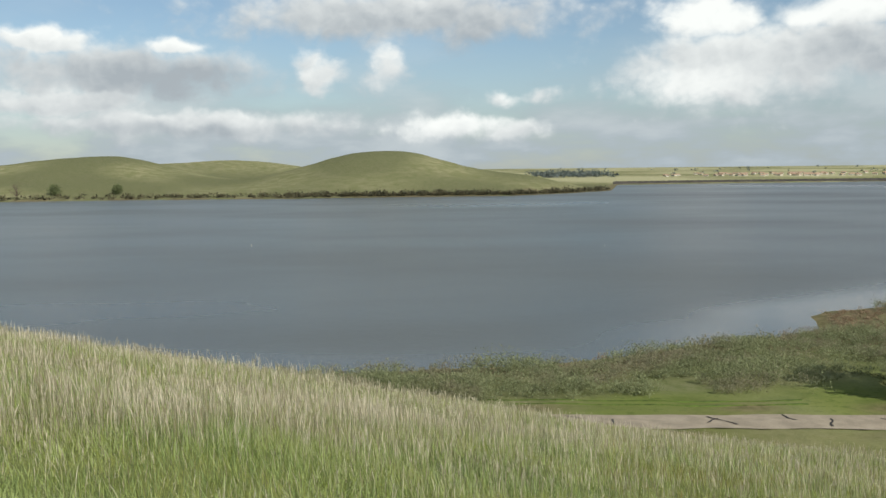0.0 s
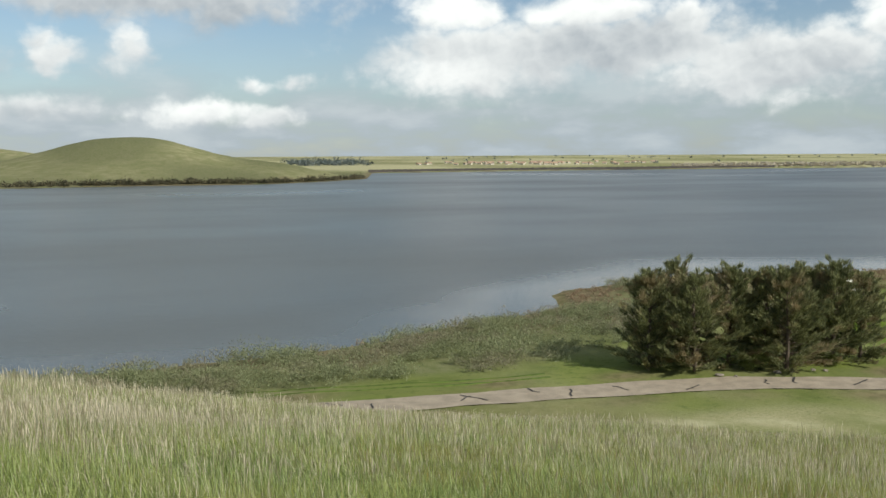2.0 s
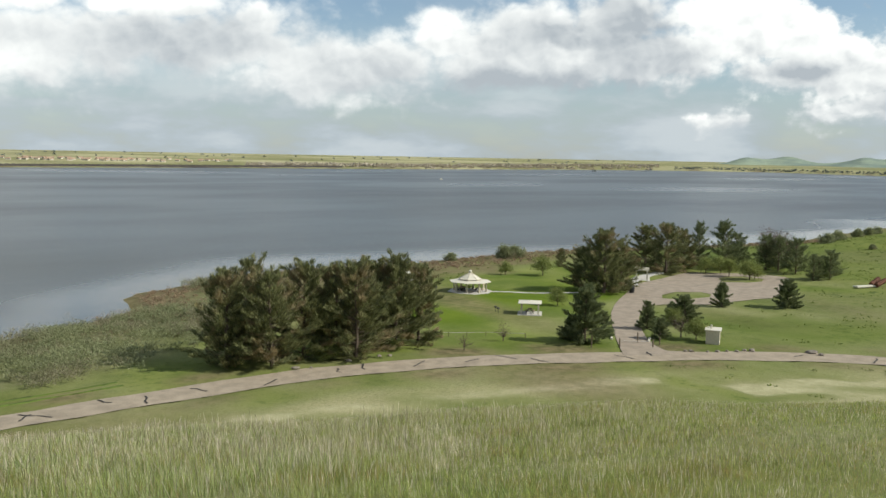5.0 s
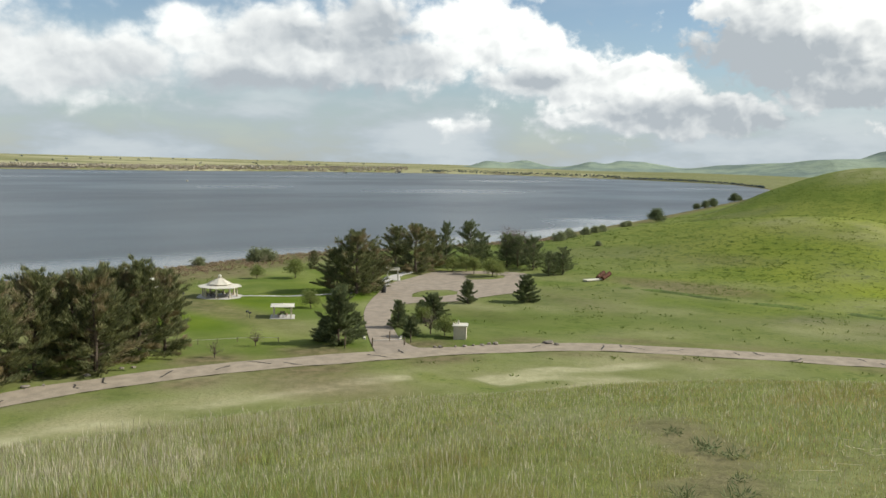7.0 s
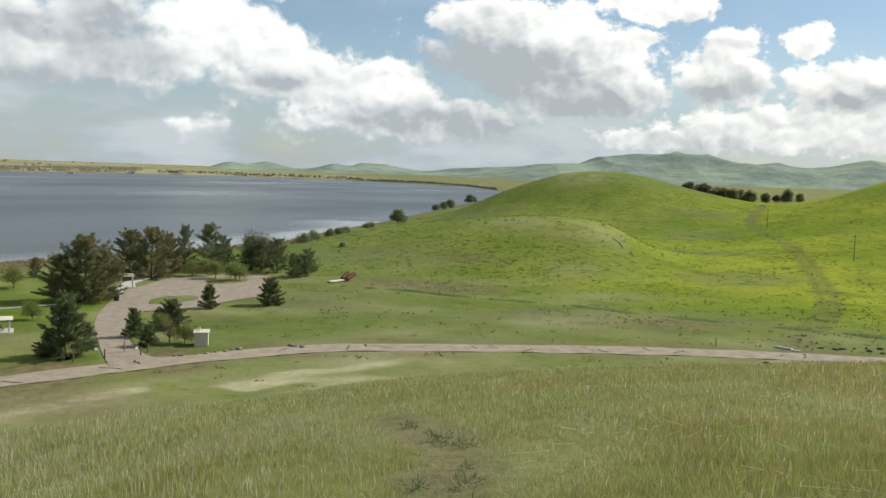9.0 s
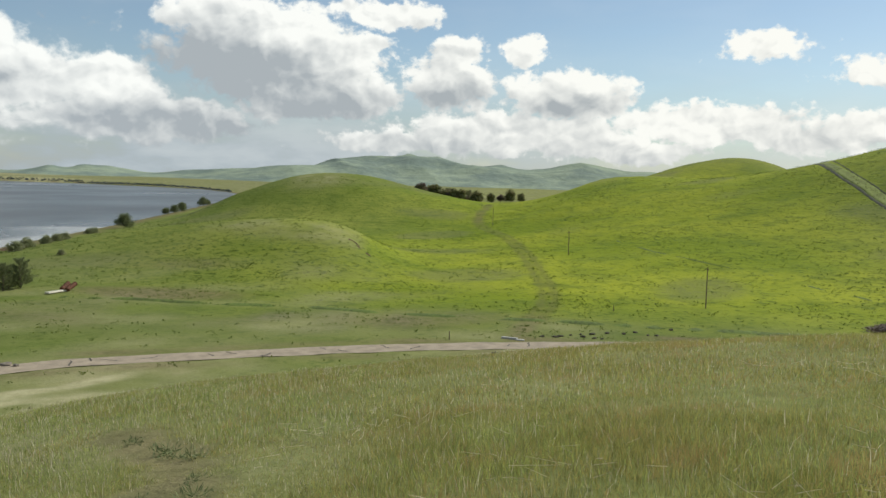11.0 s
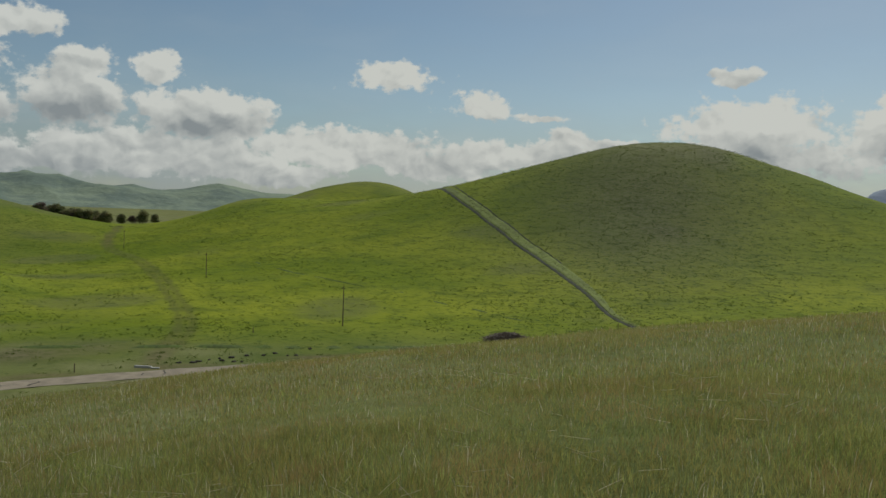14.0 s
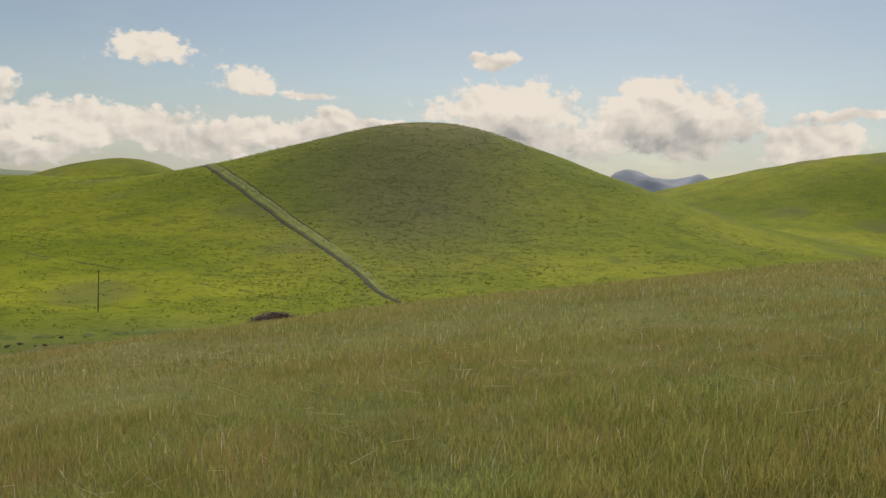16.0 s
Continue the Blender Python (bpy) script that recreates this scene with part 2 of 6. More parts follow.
# ---- materials ----
def material(name, rough=0.8, metal=0.0, spec=0.3):
    m = bpy.data.materials.new(name)
    m.use_nodes = True
    k = Nodes(m.node_tree)
    b = k.add("ShaderNodeBsdfPrincipled")
    b.inputs["Roughness"].default_value, b.inputs["Metallic"].default_value = rough, metal
    b.inputs["Specular IOR Level"].default_value = spec
    k.put(k.add("ShaderNodeOutputMaterial").inputs[0], b.outputs[0])
    return m, k, b


def place(k):
    return k.add("ShaderNodeTexCoord").outputs["Object"]


def bumped(k, b, height, strength, distance=0.05):
    n = k.add("ShaderNodeBump")
    n.inputs["Distance"].default_value = distance
    k.put(n.inputs["Strength"], strength)
    k.put(n.inputs["Height"], height)
    k.put(b.inputs["Normal"], n.outputs[0])


def plain(name, colour, rough=0.7, metal=0.0, vary=0.15, scale=6.0, spec=0.3):
    """One colour with grain and faint stains."""
    m, k, b = material(name, rough, metal, spec)
    p = place(k)
    low = tuple(c * (1 - vary) for c in colour)
    high = tuple(min(1, c * (1 + vary)) for c in colour)
    f = k.math("ADD", k.math("MULTIPLY", k.noise(p, scale, 6), 0.6), k.math("MULTIPLY", k.noise(p, scale * 0.13, 3), 0.4))
    k.put(b.inputs["Base Color"], k.mix(k.range(f, 0.35, 0.65), low, high))
    bumped(k, b, k.noise(p, scale * 5, 4), 0.25, 0.01)
    return m


def attribute(k, name):
    n = k.add("ShaderNodeAttribute")
    n.attribute_name = name
    return n.outputs["Fac"]


def ground_material():
    m, k, b = material("hill_grass", 0.95, 0, 0.04)
    p = place(k)
    x, y, z = k.xyz(p)
    broad, patch, fine, tuft = k.noise(p, 0.012, 5, 0.6), k.noise(p, 0.07, 5, 0.6), k.noise(p, 0.6, 5, 0.65), k.noise(p, 3.0, 4, 0.7)
    # narrow cattle terraces that follow the slope
    terrace = k.noise(k.vec(k.math("MULTIPLY", x, 0.14), k.math("MULTIPLY", y, 0.14), k.math("MULTIPLY", z, 1.5)), 1.0, 4, 0.6)
    dull = k.mix(k.range(broad, 0.35, 0.65), (0.115, 0.150, 0.034), (0.185, 0.205, 0.06))
    lush = k.mix(k.range(broad, 0.35, 0.65), (0.172, 0.222, 0.014), (0.285, 0.315, 0.026))
    green = k.mix(attribute(k, "lush"), dull, lush)
    green = k.mix(k.math("MULTIPLY", k.range(patch, 0.45, 0.72), 0.45), green, (0.085, 0.125, 0.022))
    # darker green along the terraces, painted for their fine shadow lines
    green = k.mix(k.math("MULTIPLY", k.range(terrace, 0.51, 0.67), 0.38), green, (0.06, 0.10, 0.012))
    green = k.mix(k.math("MULTIPLY", k.range(fine, 0.53, 0.66), 0.6), green, (0.06, 0.095, 0.015))
    # grey ground cover; also carries haze and shade painted on distant slopes
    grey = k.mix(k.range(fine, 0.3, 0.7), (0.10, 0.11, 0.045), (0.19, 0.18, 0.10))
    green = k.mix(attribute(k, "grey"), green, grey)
    dash = k.noise(k.vec(k.math("MULTIPLY", x, 0.45), k.math("MULTIPLY", y, 0.45), z), 1.1, 3, 0.6)
    green = k.mix(k.math("MULTIPLY", k.range(dash, 0.56, 0.66), k.math("MULTIPLY", attribute(k, "tufted"), 0.75)), green, (0.045, 0.075, 0.012))
    green = k.mix(k.math("MULTIPLY", attribute(k, "rut"), 0.55), green, k.mix(k.range(fine, 0.35, 0.65), (0.095, 0.105, 0.03), (0.15, 0.14, 0.05)))
    lawn = k.mix(k.range(patch, 0.3, 0.7), (0.082, 0.128, 0.014), (0.135, 0.178, 0.020))
    green = k.mix(attribute(k, "lawn"), green, lawn)
    dry = k.mix(k.range(patch, 0.35, 0.68), (0.20, 0.205, 0.085), (0.42, 0.37, 0.22))
    dry = k.mix(k.math("MULTIPLY", k.range(tuft, 0.4, 0.7), 0.5), dry, (0.15, 0.16, 0.055))
    dry = k.mix(k.math("MULTIPLY", k.range(attribute(k, "dry"), 0.7, 1.0), 0.8), dry, k.mix(k.range(fine, 0.3, 0.7), (0.34, 0.32, 0.175), (0.47, 0.43, 0.265)))
    green = k.mix(attribute(k, "dry"), green, dry)
    mud = k.mix(k.range(fine, 0.35, 0.7), (0.11, 0.085, 0.05), (0.24, 0.18, 0.11))
    green = k.mix(attribute(k, "earth"), green, mud)
    green = k.mix(k.math("MULTIPLY", k.range(tuft, 0.55, 0.8), 0.25), green, (0.07, 0.085, 0.025))
    k.put(b.inputs["Base Color"], green)
    h = k.math("ADD", k.math("MULTIPLY", k.noise(p, 0.9, 6, 0.7), 0.5), k.math("MULTIPLY", terrace, k.math("MULTIPLY", attribute(k, "lush"), 1.3)))
    bumped(k, b, h, 0.7, 0.5)
    return m


def water_material():
    m, k, b = material("lake_water", 0.12, 0, 0.5)
    p = place(k)
    x, y, z = k.xyz(p)
    streak = k.noise(k.vec(k.math("MULTIPLY", x, 0.5), y, 0.0), 0.006, 5, 0.55)
    # base colour grows paler towards low x, broken up by the streak noise
    pale_side = k.math("MULTIPLY", k.range(k.math("MULTIPLY_ADD", y, -0.35, x), 420.0, -420.0), k.range(streak, 0.25, 0.7, 0.5, 1.0))
    k.put(b.inputs["Base Color"], k.mix(pale_side, k.mix(k.range(streak, 0.35, 0.65), (0.048, 0.056, 0.058), (0.082, 0.088, 0.086)), (0.118, 0.118, 0.100)))
    b.inputs["IOR"].default_value = 1.33
    waves = k.math("ADD", k.noise(p, 1.3, 4, 0.65), k.math("MULTIPLY", k.noise(p, 0.3, 3), 0.7))
    calm = attribute(k, "calm")
    k.put(b.inputs["Roughness"], k.math("MULTIPLY", k.range(streak, 0.35, 0.68, 0.28, 0.40), k.math("MULTIPLY_ADD", calm, -0.6, 1.0)))
    bumped(k, b, waves, k.math("MULTIPLY_ADD", calm, -0.16, 0.22), 0.30)
    return m


def road_material(name, colour):
    m, k, b = material(name, 0.92, 0, 0.2)
    p = place(k)
    f = k.math("ADD", k.math("MULTIPLY", k.noise(p, 0.5, 6), 0.6), k.math("MULTIPLY", k.noise(p, 9.0, 4), 0.4))
    c = k.mix(k.range(f, 0.35, 0.65), tuple(q * 0.78 for q in colour), tuple(q * 1.15 for q in colour))
    k.put(b.inputs["Base Color"], c)
    bumped(k, b, k.noise(p, 14, 5), 0.4, 0.02)
    return m


def leaf_material(name, dark, light, dead=None, amount=0.0, glow=0.3, size=0.7):
    """Leaves: each one a little different, and letting some light through."""
    m, k, b = material(name, 0.7, 0, 0.2)
    isle = k.add("ShaderNodeNewGeometry").outputs["Random Per Island"]
    p = place(k)
    f = k.math("ADD", k.math("MULTIPLY", isle, 0.6), k.math("MULTIPLY", k.noise(p, size, 3), 0.45))
    c = k.mix(k.range(f, 0.25, 0.85), dark, light)
    if dead:
        c = k.mix(k.math("MULTIPLY", k.range(k.noise(p, size * 0.5, 4), 0.48, 0.62), amount), c, dead)
    k.put(b.inputs["Base Color"], c)
    t, mixer = k.add("ShaderNodeBsdfTranslucent"), k.add("ShaderNodeMixShader")
    k.put(t.inputs[0], c)
    mixer.inputs[0].default_value = glow
    k.put(mixer.inputs[1], b.outputs[0]), k.put(mixer.inputs[2], t.outputs[0])
    for n in k.tree.nodes:
        if n.bl_idname == "ShaderNodeOutputMaterial":
            k.put(n.inputs[0], mixer.outputs[0])
    return m


M_GROUND, M_WATER = ground_material(), water_material()
M_ROAD, M_DRIVE = road_material("gravel_road", (0.33, 0.272, 0.20)), road_material("driveway", (0.31, 0.255, 0.195))
M_CRACK = plain("crack_seal", (0.045, 0.04, 0.035), 0.8)
M_PINE = leaf_material("pine_needles", (0.095, 0.11, 0.048), (0.31, 0.31, 0.135), (0.36, 0.265, 0.155), 0.7, 0.35, 0.4)
M_PINE_DARK = leaf_material("dark_needles", (0.095, 0.12, 0.056), (0.27, 0.295, 0.135), None, 0, 0.35, 0.4)
M_WILLOW = leaf_material("willow_leaves", (0.15, 0.18, 0.05), (0.34, 0.37, 0.12), None, 0, 0.45)
M_BARE = leaf_material("bare_twigs", (0.12, 0.09, 0.07), (0.26, 0.2, 0.16))
M_BUSH = leaf_material("shore_scrub", (0.20, 0.215, 0.105), (0.33, 0.35, 0.185), (0.28, 0.235, 0.16), 0.7, 0.4, 0.2)
M_BARK = plain("bark", (0.12, 0.09, 0.065), 0.9, 0, 0.35, 4.0)
M_WHITE = plain("white_paint", (0.62, 0.57, 0.46), 0.5, 0, 0.06)
M_BEIGE = plain("beige_block", (0.56, 0.49, 0.38), 0.85, 0, 0.1)
M_WOOD = plain("weathered_wood", (0.22, 0.16, 0.11), 0.85, 0, 0.3)
M_POLE = plain("pole_wood", (0.15, 0.115, 0.075), 0.85, 0, 0.3)
M_CONCRETE = plain("concrete", (0.50, 0.47, 0.42), 0.85, 0, 0.12)
M_RUST = plain("rusty_steel", (0.14, 0.06, 0.035), 0.8, 0.2, 0.4)
M_ROCK = plain("rock", (0.24, 0.205, 0.165), 0.9, 0, 0.3, 2.0)
M_WEED = leaf_material("path_weeds", (0.10, 0.13, 0.05), (0.26, 0.30, 0.14), None, 0, 0.3, 3.0)
M_CLOD = plain("dark_clod", (0.07, 0.06, 0.045), 0.95, 0, 0.4, 2.0)
M_DARK = plain("dark_metal", (0.03, 0.03, 0.03), 0.5)
M_GRASS = leaf_material("green_grass", (0.15, 0.19, 0.045), (0.48, 0.53, 0.155), (0.43, 0.41, 0.14), 0.5, 0.45, 1.6)
M_DRY = leaf_material("dry_grass", (0.30, 0.255, 0.155), (0.86, 0.76, 0.58), None, 0, 0.4, 0.8)
M_FRESH = leaf_material("fresh_grass", (0.15, 0.20, 0.065), (0.57, 0.66, 0.275), (0.60, 0.59, 0.25), 0.4, 0.5, 1.2)
M_OLIVE = leaf_material("seeding_grass", (0.16, 0.155, 0.045), (0.46, 0.39, 0.12), (0.42, 0.285, 0.125), 0.65, 0.45, 2.6)
M_REED = leaf_material("brown_reeds", (0.20, 0.14, 0.085), (0.40, 0.30, 0.19))
# far tree greens are greyed and blued with distance haze
M_FAR_TREES = leaf_material("far_trees", (0.085, 0.105, 0.10), (0.16, 0.18, 0.165), None, 0, 0.1, 0.02)
M_ROOF = plain("tile_roof", (0.38, 0.26, 0.18), 0.8)
M_TUSSOCK = leaf_material("tussock", (0.08, 0.115, 0.018), (0.16, 0.20, 0.03), None, 0, 0.35, 0.3)
M_FAR_BRUSH = leaf_material("far_brush", (0.05, 0.05, 0.03), (0.13, 0.11, 0.06), None, 0, 0.1, 0.1)
M_FAR_REED = leaf_material("far_reed", (0.36, 0.31, 0.23), (0.50, 0.44, 0.34), None, 0, 0.1, 0.01)
M_RIPRAP = plain("riprap", (0.055, 0.048, 0.04), 0.9, 0, 0.4, 0.8)
M_BERM = plain("berm_grass", (0.165, 0.20, 0.032), 0.95, 0, 0.35, 1.2)
M_DITCH = plain("dark_ditch", (0.045, 0.05, 0.022), 0.95, 0, 0.4, 1.5)
M_SWALE = plain("swale_grass", (0.085, 0.12, 0.018), 0.95, 0, 0.4, 1.2)
M_RUSTY_EARTH = plain("bare_earth", (0.13, 0.085, 0.045), 0.95, 0, 0.35, 1.5)


# ---- the lie of the land: a lake among grassy hills ----
def polar(az, r):
    a = np.radians(az)
    return r * np.sin(a), r * np.cos(a)
# shoreline of the lake, as a closed outline (near shore, then the far shore back)
SHORE_NEAR = [(-1500, 60), (-420, 96), (-160, 116), (-15, 124), (9, 127), (27, 132), (37, 140), (57, 147.5), (64, 152.5), (69.2, 156), (71.2, 163), (72.6, 169.3), (76.9, 173.6), (84.8, 176.6), (92, 180), (122, 189), (160, 182), (210, 184), (256, 167), (323, 152), (359, 158), (428, 163), (513, 170), (678, 188), (1100, 235), (1569, 314)]
SHORE_FAR = [(78.3, 1720), (76.5, 2100), (70, 2600), (62, 3000), (56, 2900), (50, 2600), (42, 2150), (27, 1830), (11, 1560), (10.6, 1170), (7.8, 1050), (4.2, 970), (-3, 965), (-10, 955), (-20, 1010), (-27, 1040), (-50, 1300)]
SHORE = np.array(SHORE_NEAR + [polar(a, r) for a, r in SHORE_FAR])


def shore_distance(x, y):
    """Metres from the shoreline: positive on land, negative in the lake."""
    best = np.full(x.shape, 1e12)
    inside = np.zeros(x.shape, bool)
    for (ax, ay), (bx, by) in zip(SHORE, np.roll(SHORE, -1, 0)):
        dx, dy = bx - ax, by - ay
        t = np.clip(((x - ax) * dx + (y - ay) * dy) / (dx * dx + dy * dy), 0, 1)
        best = np.minimum(best, (x - ax - t * dx) ** 2 + (y - ay - t * dy) ** 2)
        cross = (ay > y) != (by > y)
        inside ^= cross & (x < (y - ay) * dx / (dy if dy else 1e-9) + ax)
    d = np.sqrt(best)
    return np.where(inside, -d, d)
# hills: direction (deg), distance, height, half-widths to the left and right, half-depths to the front and back (m), shape
HILLS = [
    (-20.56, 1380, 50.4, 279, 133, 230, 400, 1.95),
    (-13.03, 1800, 48.3, 198, 221, 250, 400, 2.07),
    (-3.65, 1260, 54.4, 156, 135, 190, 300, 2.14),
    (5.43, 1220, 12.8, 79, 60, 120, 200, 1.94),
    (83.7, 285, 10.7, 44.2, 21.2, 44, 45, 2.3),
    (84.15, 540, 22, 63, 69, 69, 160, 2.12),
    (103.43, 640, 20.9, 49, 82, 210, 250, 2.16),
    (110.14, 950, 60.5, 126, 91, 150, 200, 2.09),
    (129.29, 480, 65.4, 139, 151, 135, 200, 1.67),
    (116.83, 540, 11.1, 76, 124, 150, 200, 2.33),
    (160.8, 880, 87, 328, 250, 200, 300, 2.39),
    (95, 640, 12.7, 237, 204, 200, 200, 3),
]
HILLS.append((74.8, 330, 8.4, 83.1, 53.3, 60.1, 60.1, 2.0))
MOUNTAINS = [
    (61.2, 4100, 34, 75, 95, 300, 300, 1.8),
    (63.5, 4250, 38, 95, 110, 300, 300, 1.8),
    (67.6, 4050, 40, 110, 80, 350, 300, 1.8),
    (69.6, 4150, 43, 75, 100, 350, 300, 1.8),
    (71.2, 4300, 33, 80, 160, 350, 300, 1.8),
    (75.8, 4250, 34, 150, 170, 400, 300, 1.9),
    (78.7, 4200, 38, 140, 150, 400, 300, 1.9),
    (82.1, 3900, 67, 240, 160, 400, 300, 2),
    (85.75, 4200, 121, 193, 188, 500, 300, 2),
    (89.7, 4300, 122, 183, 215, 500, 300, 2),
    (94.2, 4200, 96, 237, 251, 500, 300, 2),
    (100.3, 4200, 102, 241, 174, 500, 300, 2),
    (104.6, 4300, 88, 227, 301, 400, 300, 2),
    (113, 4000, 55, 201, 200, 400, 300, 2),
    (140.4, 4200, 165, 92, 259, 300, 300, 2),
    (145.8, 4250, 154, 260, 151, 300, 300, 2),
]
NEAR = [-0.138, -0.1254, 0.00187, -0.0048, -0.0366]


def bump(x, y, h):
    az, r0, top, wl, wr, wf, wb, p = h
    cx, cy = polar(az, r0)
    sx, cx2 = np.sin(np.radians(az)), np.cos(np.radians(az))
    u = (x - cx) * cx2 - (y - cy) * sx      # to the right
    v = (x - cx) * sx + (y - cy) * cx2      # away
    u = u / np.where(u < 0, wl, wr)
    v = v / np.where(v < 0, wf, wb)
    return top * np.exp(-(u * u + v * v) ** (p/2))


# gentle swells of the near slope: direction, distance, height, radius
SWELLS = [(-42, 22, 0.55, 13), (68, 24, 0.6, 12), (168, 40, 1.3, 28), (106, 24, 0.15, 9)]


def swell(x, y):
    v = 0.0
    for az, r, top, wide in SWELLS:
        cx, cy = polar(az, r)
        v = v + top * (np.exp(-((x - cx) ** 2 + (y - cy) ** 2) / wide ** 2) - math.exp(-r * r / wide ** 2))
    return v


def near_hill(x, y):
    a1, a2, b, c1, c2 = NEAR
    r = np.hypot(x, y) + 1e-6
    g = a1 * x + a2 * y
    s2, c2_ = 2 * x * y / r, (y * y - x * x) / r
    return 27.4 + g + (c1 * s2 + c2 * c2_) * r / (r + 4) - b * r * r / np.sqrt(1 + (r / 140) ** 2) + swell(x, y)


def land(x, y):
    d = shore_distance(x, y)
    r = np.hypot(x, y)
    z = np.where(d > 0, 0.25 + 1.75 * (1 - np.exp(-np.maximum(d, 0) / 22)), np.maximum(d * 0.12, -2.5) + 0.25 )
    up = np.clip(d, 0, None)
    fade = np.clip((up - 5) / 60, 0, 1); fade = fade * fade * (3 - 2 * fade)
    z = z + np.clip((r - 1800) / 3000, 0, 1.05) * 27 * fade
    hills = sum(bump(x, y, h) for h in HILLS)
    return z + hills * fade


def height(x, y):
    a, b = land(x, y), near_hill(x, y)
    m = np.maximum(a, b)
    k = 2.2
    return m + k * np.log(np.exp((a - m) / k) + np.exp((b - m) / k))


def at(x, y):
    return float(surface(np.array([x], float), np.array([y], float))[0])


def spot(az, r):
    x, y = polar(az, r)
    return float(x), float(y)


def step(v, a, b):
    t = np.clip((v - a) / (b - a), 0, 1)
    return t * t * (3 - 2 * t)


def line_distance(x, y, points):
    best = np.full(x.shape, 1e12)
    for (ax, ay), (bx, by) in zip(points, points[1:]):
        dx, dy = bx - ax, by - ay
        t = np.clip(((x - ax) * dx + (y - ay) * dy) / (dx * dx + dy * dy), 0, 1)
        best = np.minimum(best, (x - ax - t * dx) ** 2 + (y - ay - t * dy) ** 2)
    return np.sqrt(best)


def within(x, y, points):
    """Metres inside a closed outline (outside: negative)."""
    ring = list(points) + [points[0]]
    inside = np.zeros(x.shape, bool)
    for (ax, ay), (bx, by) in zip(ring, ring[1:]):
        cross = (ay > y) != (by > y)
        inside ^= cross & (x < (y - ay) * (bx - ax) / ((by - ay) or 1e-9) + ax)
    d = line_distance(x, y, ring)
    return np.where(inside, d, -d)


def wobble(x, y, size, seed=0):
    """Cheap smooth noise, about -1 to 1, with features of that size in metres."""
    rng = np.random.RandomState(seed)
    v = np.zeros(x.shape)
    for i in range(7):
        a, f, p = rng.uniform(0, 6.28), rng.uniform(0.6, 1.7) / size * 3.0, rng.uniform(0, 6.28)
        v = v + np.sin((x * np.cos(a) + y * np.sin(a)) * f + p)
    return v / 3.0


ROAD = [(-90, 103), (-50, 101), (-20, 98), (0, 96), (18, 94.5), (34, 94), (48, 93), (62, 91.2), (78, 86), (91, 78.8), (99, 73.6), (107, 68.2), (117, 60), (125, 51.5), (132, 36), (141, 11), (145.8, -9), (149, -32), (149.5, -50), (147, -75), (140, -110)]
DRIVE = [(101, 72.5), (104.6, 75.8), (111.4, 81.7), (123, 91.2), (131.7, 97.5), (143, 104.2), (152.4, 109), (161.9, 113.8), (168, 115.5), (178, 117), (189.2, 118.6), (195, 114.5), (199.5, 107), (201, 99.2), (192, 93.6), (175, 87.5), (168.5, 85.8), (164.9, 87.5), (156, 88.3), (149.6, 90.3), (144.6, 94.8), (140, 95.6), (134.4, 93), (127.3, 88.6), (120.4, 83.3), (113.2, 76.8), (109, 71.5), (108, 68)]
ISLAND_A = [(150.5, 99.5), (154.5, 102.1), (160.2, 102.7), (164.1, 99), (163, 96), (159.6, 94.3), (152.2, 95.8)]
ISLAND_B = [(186.4, 108.2), (191, 109), (195, 106.2), (194.6, 101.1), (190, 99.3), (185.7, 100), (182.4, 104.3)]
LAWN = [(62, 103), (78, 94), (95, 82), (103, 77), (112, 84), (124, 94), (137, 101.5), (154, 111), (166, 121), (180, 125), (184, 140), (173, 153), (150, 148), (130, 142), (112, 136), (95, 126), (84, 112)]
TRACK = [(152, -17.5), (159, -19), (170.5, -22.2), (181, -25.2), (192, -28.7), (205, -31.2), (222, -33), (242, -34.5), (262, -35.5), (293, -37), (317, -37.5), (347, -37.6), (371, -36.7), (400, -33.2), (422, -30.5), (441, -30.1), (467, -32.7), (495, -37.7), (525, -43)]
PALE_BAND = [(46, 79), (57, 76.5), (65.5, 73), (73, 70), (79, 68), (87, 64.5), (92.5, 60), (96, 56)]
PALE_FIELD = [(94.5, 50), (97, 54), (106.5, 49.5), (112, 45.5), (117, 41), (122.5, 31.5), (121, 29.5), (116, 33), (109.5, 36), (104, 40.5), (98, 45)]
VERGE_RUTS = [(-20, 106.5), (7.6, 105.2), (15.7, 104.3), (23.7, 103.4), (31.6, 102.7), (41.8, 102.6)]
COW_TRAIL = [(96, 61), (93.7, 58.5), (94.6, 53.5), (92.9, 46.9), (84, 38)]
FOOTPATH = [(3.6, 0.9), (5.6, 1.4), (7.9, 2.0), (8.9, 2.3), (10.2, 2.6), (11.5, 3.1), (12.8, 3.8), (13.8, 4.5)]


def sward(x, y):
    """The matted thatch under the standing grass."""
    r = np.hypot(x, y)
    return 0.12 * step(r, 4, 10) * (1 - step(r, 60, 90)) * (1 - step(np.degrees(np.arctan2(x, y)), 35, 65))


def surface(x, y):
    """The ground as it lies, with its small swells and the thatch."""
    z, r = height(x, y), np.hypot(x, y)
    return z + wobble(x, y, 26, 3) * 0.35 * step(r, 12, 60) * step(z, 2.6, 8) + wobble(x, y, 7, 4) * 0.06 * step(r, 1, 6) + sward(x, y)


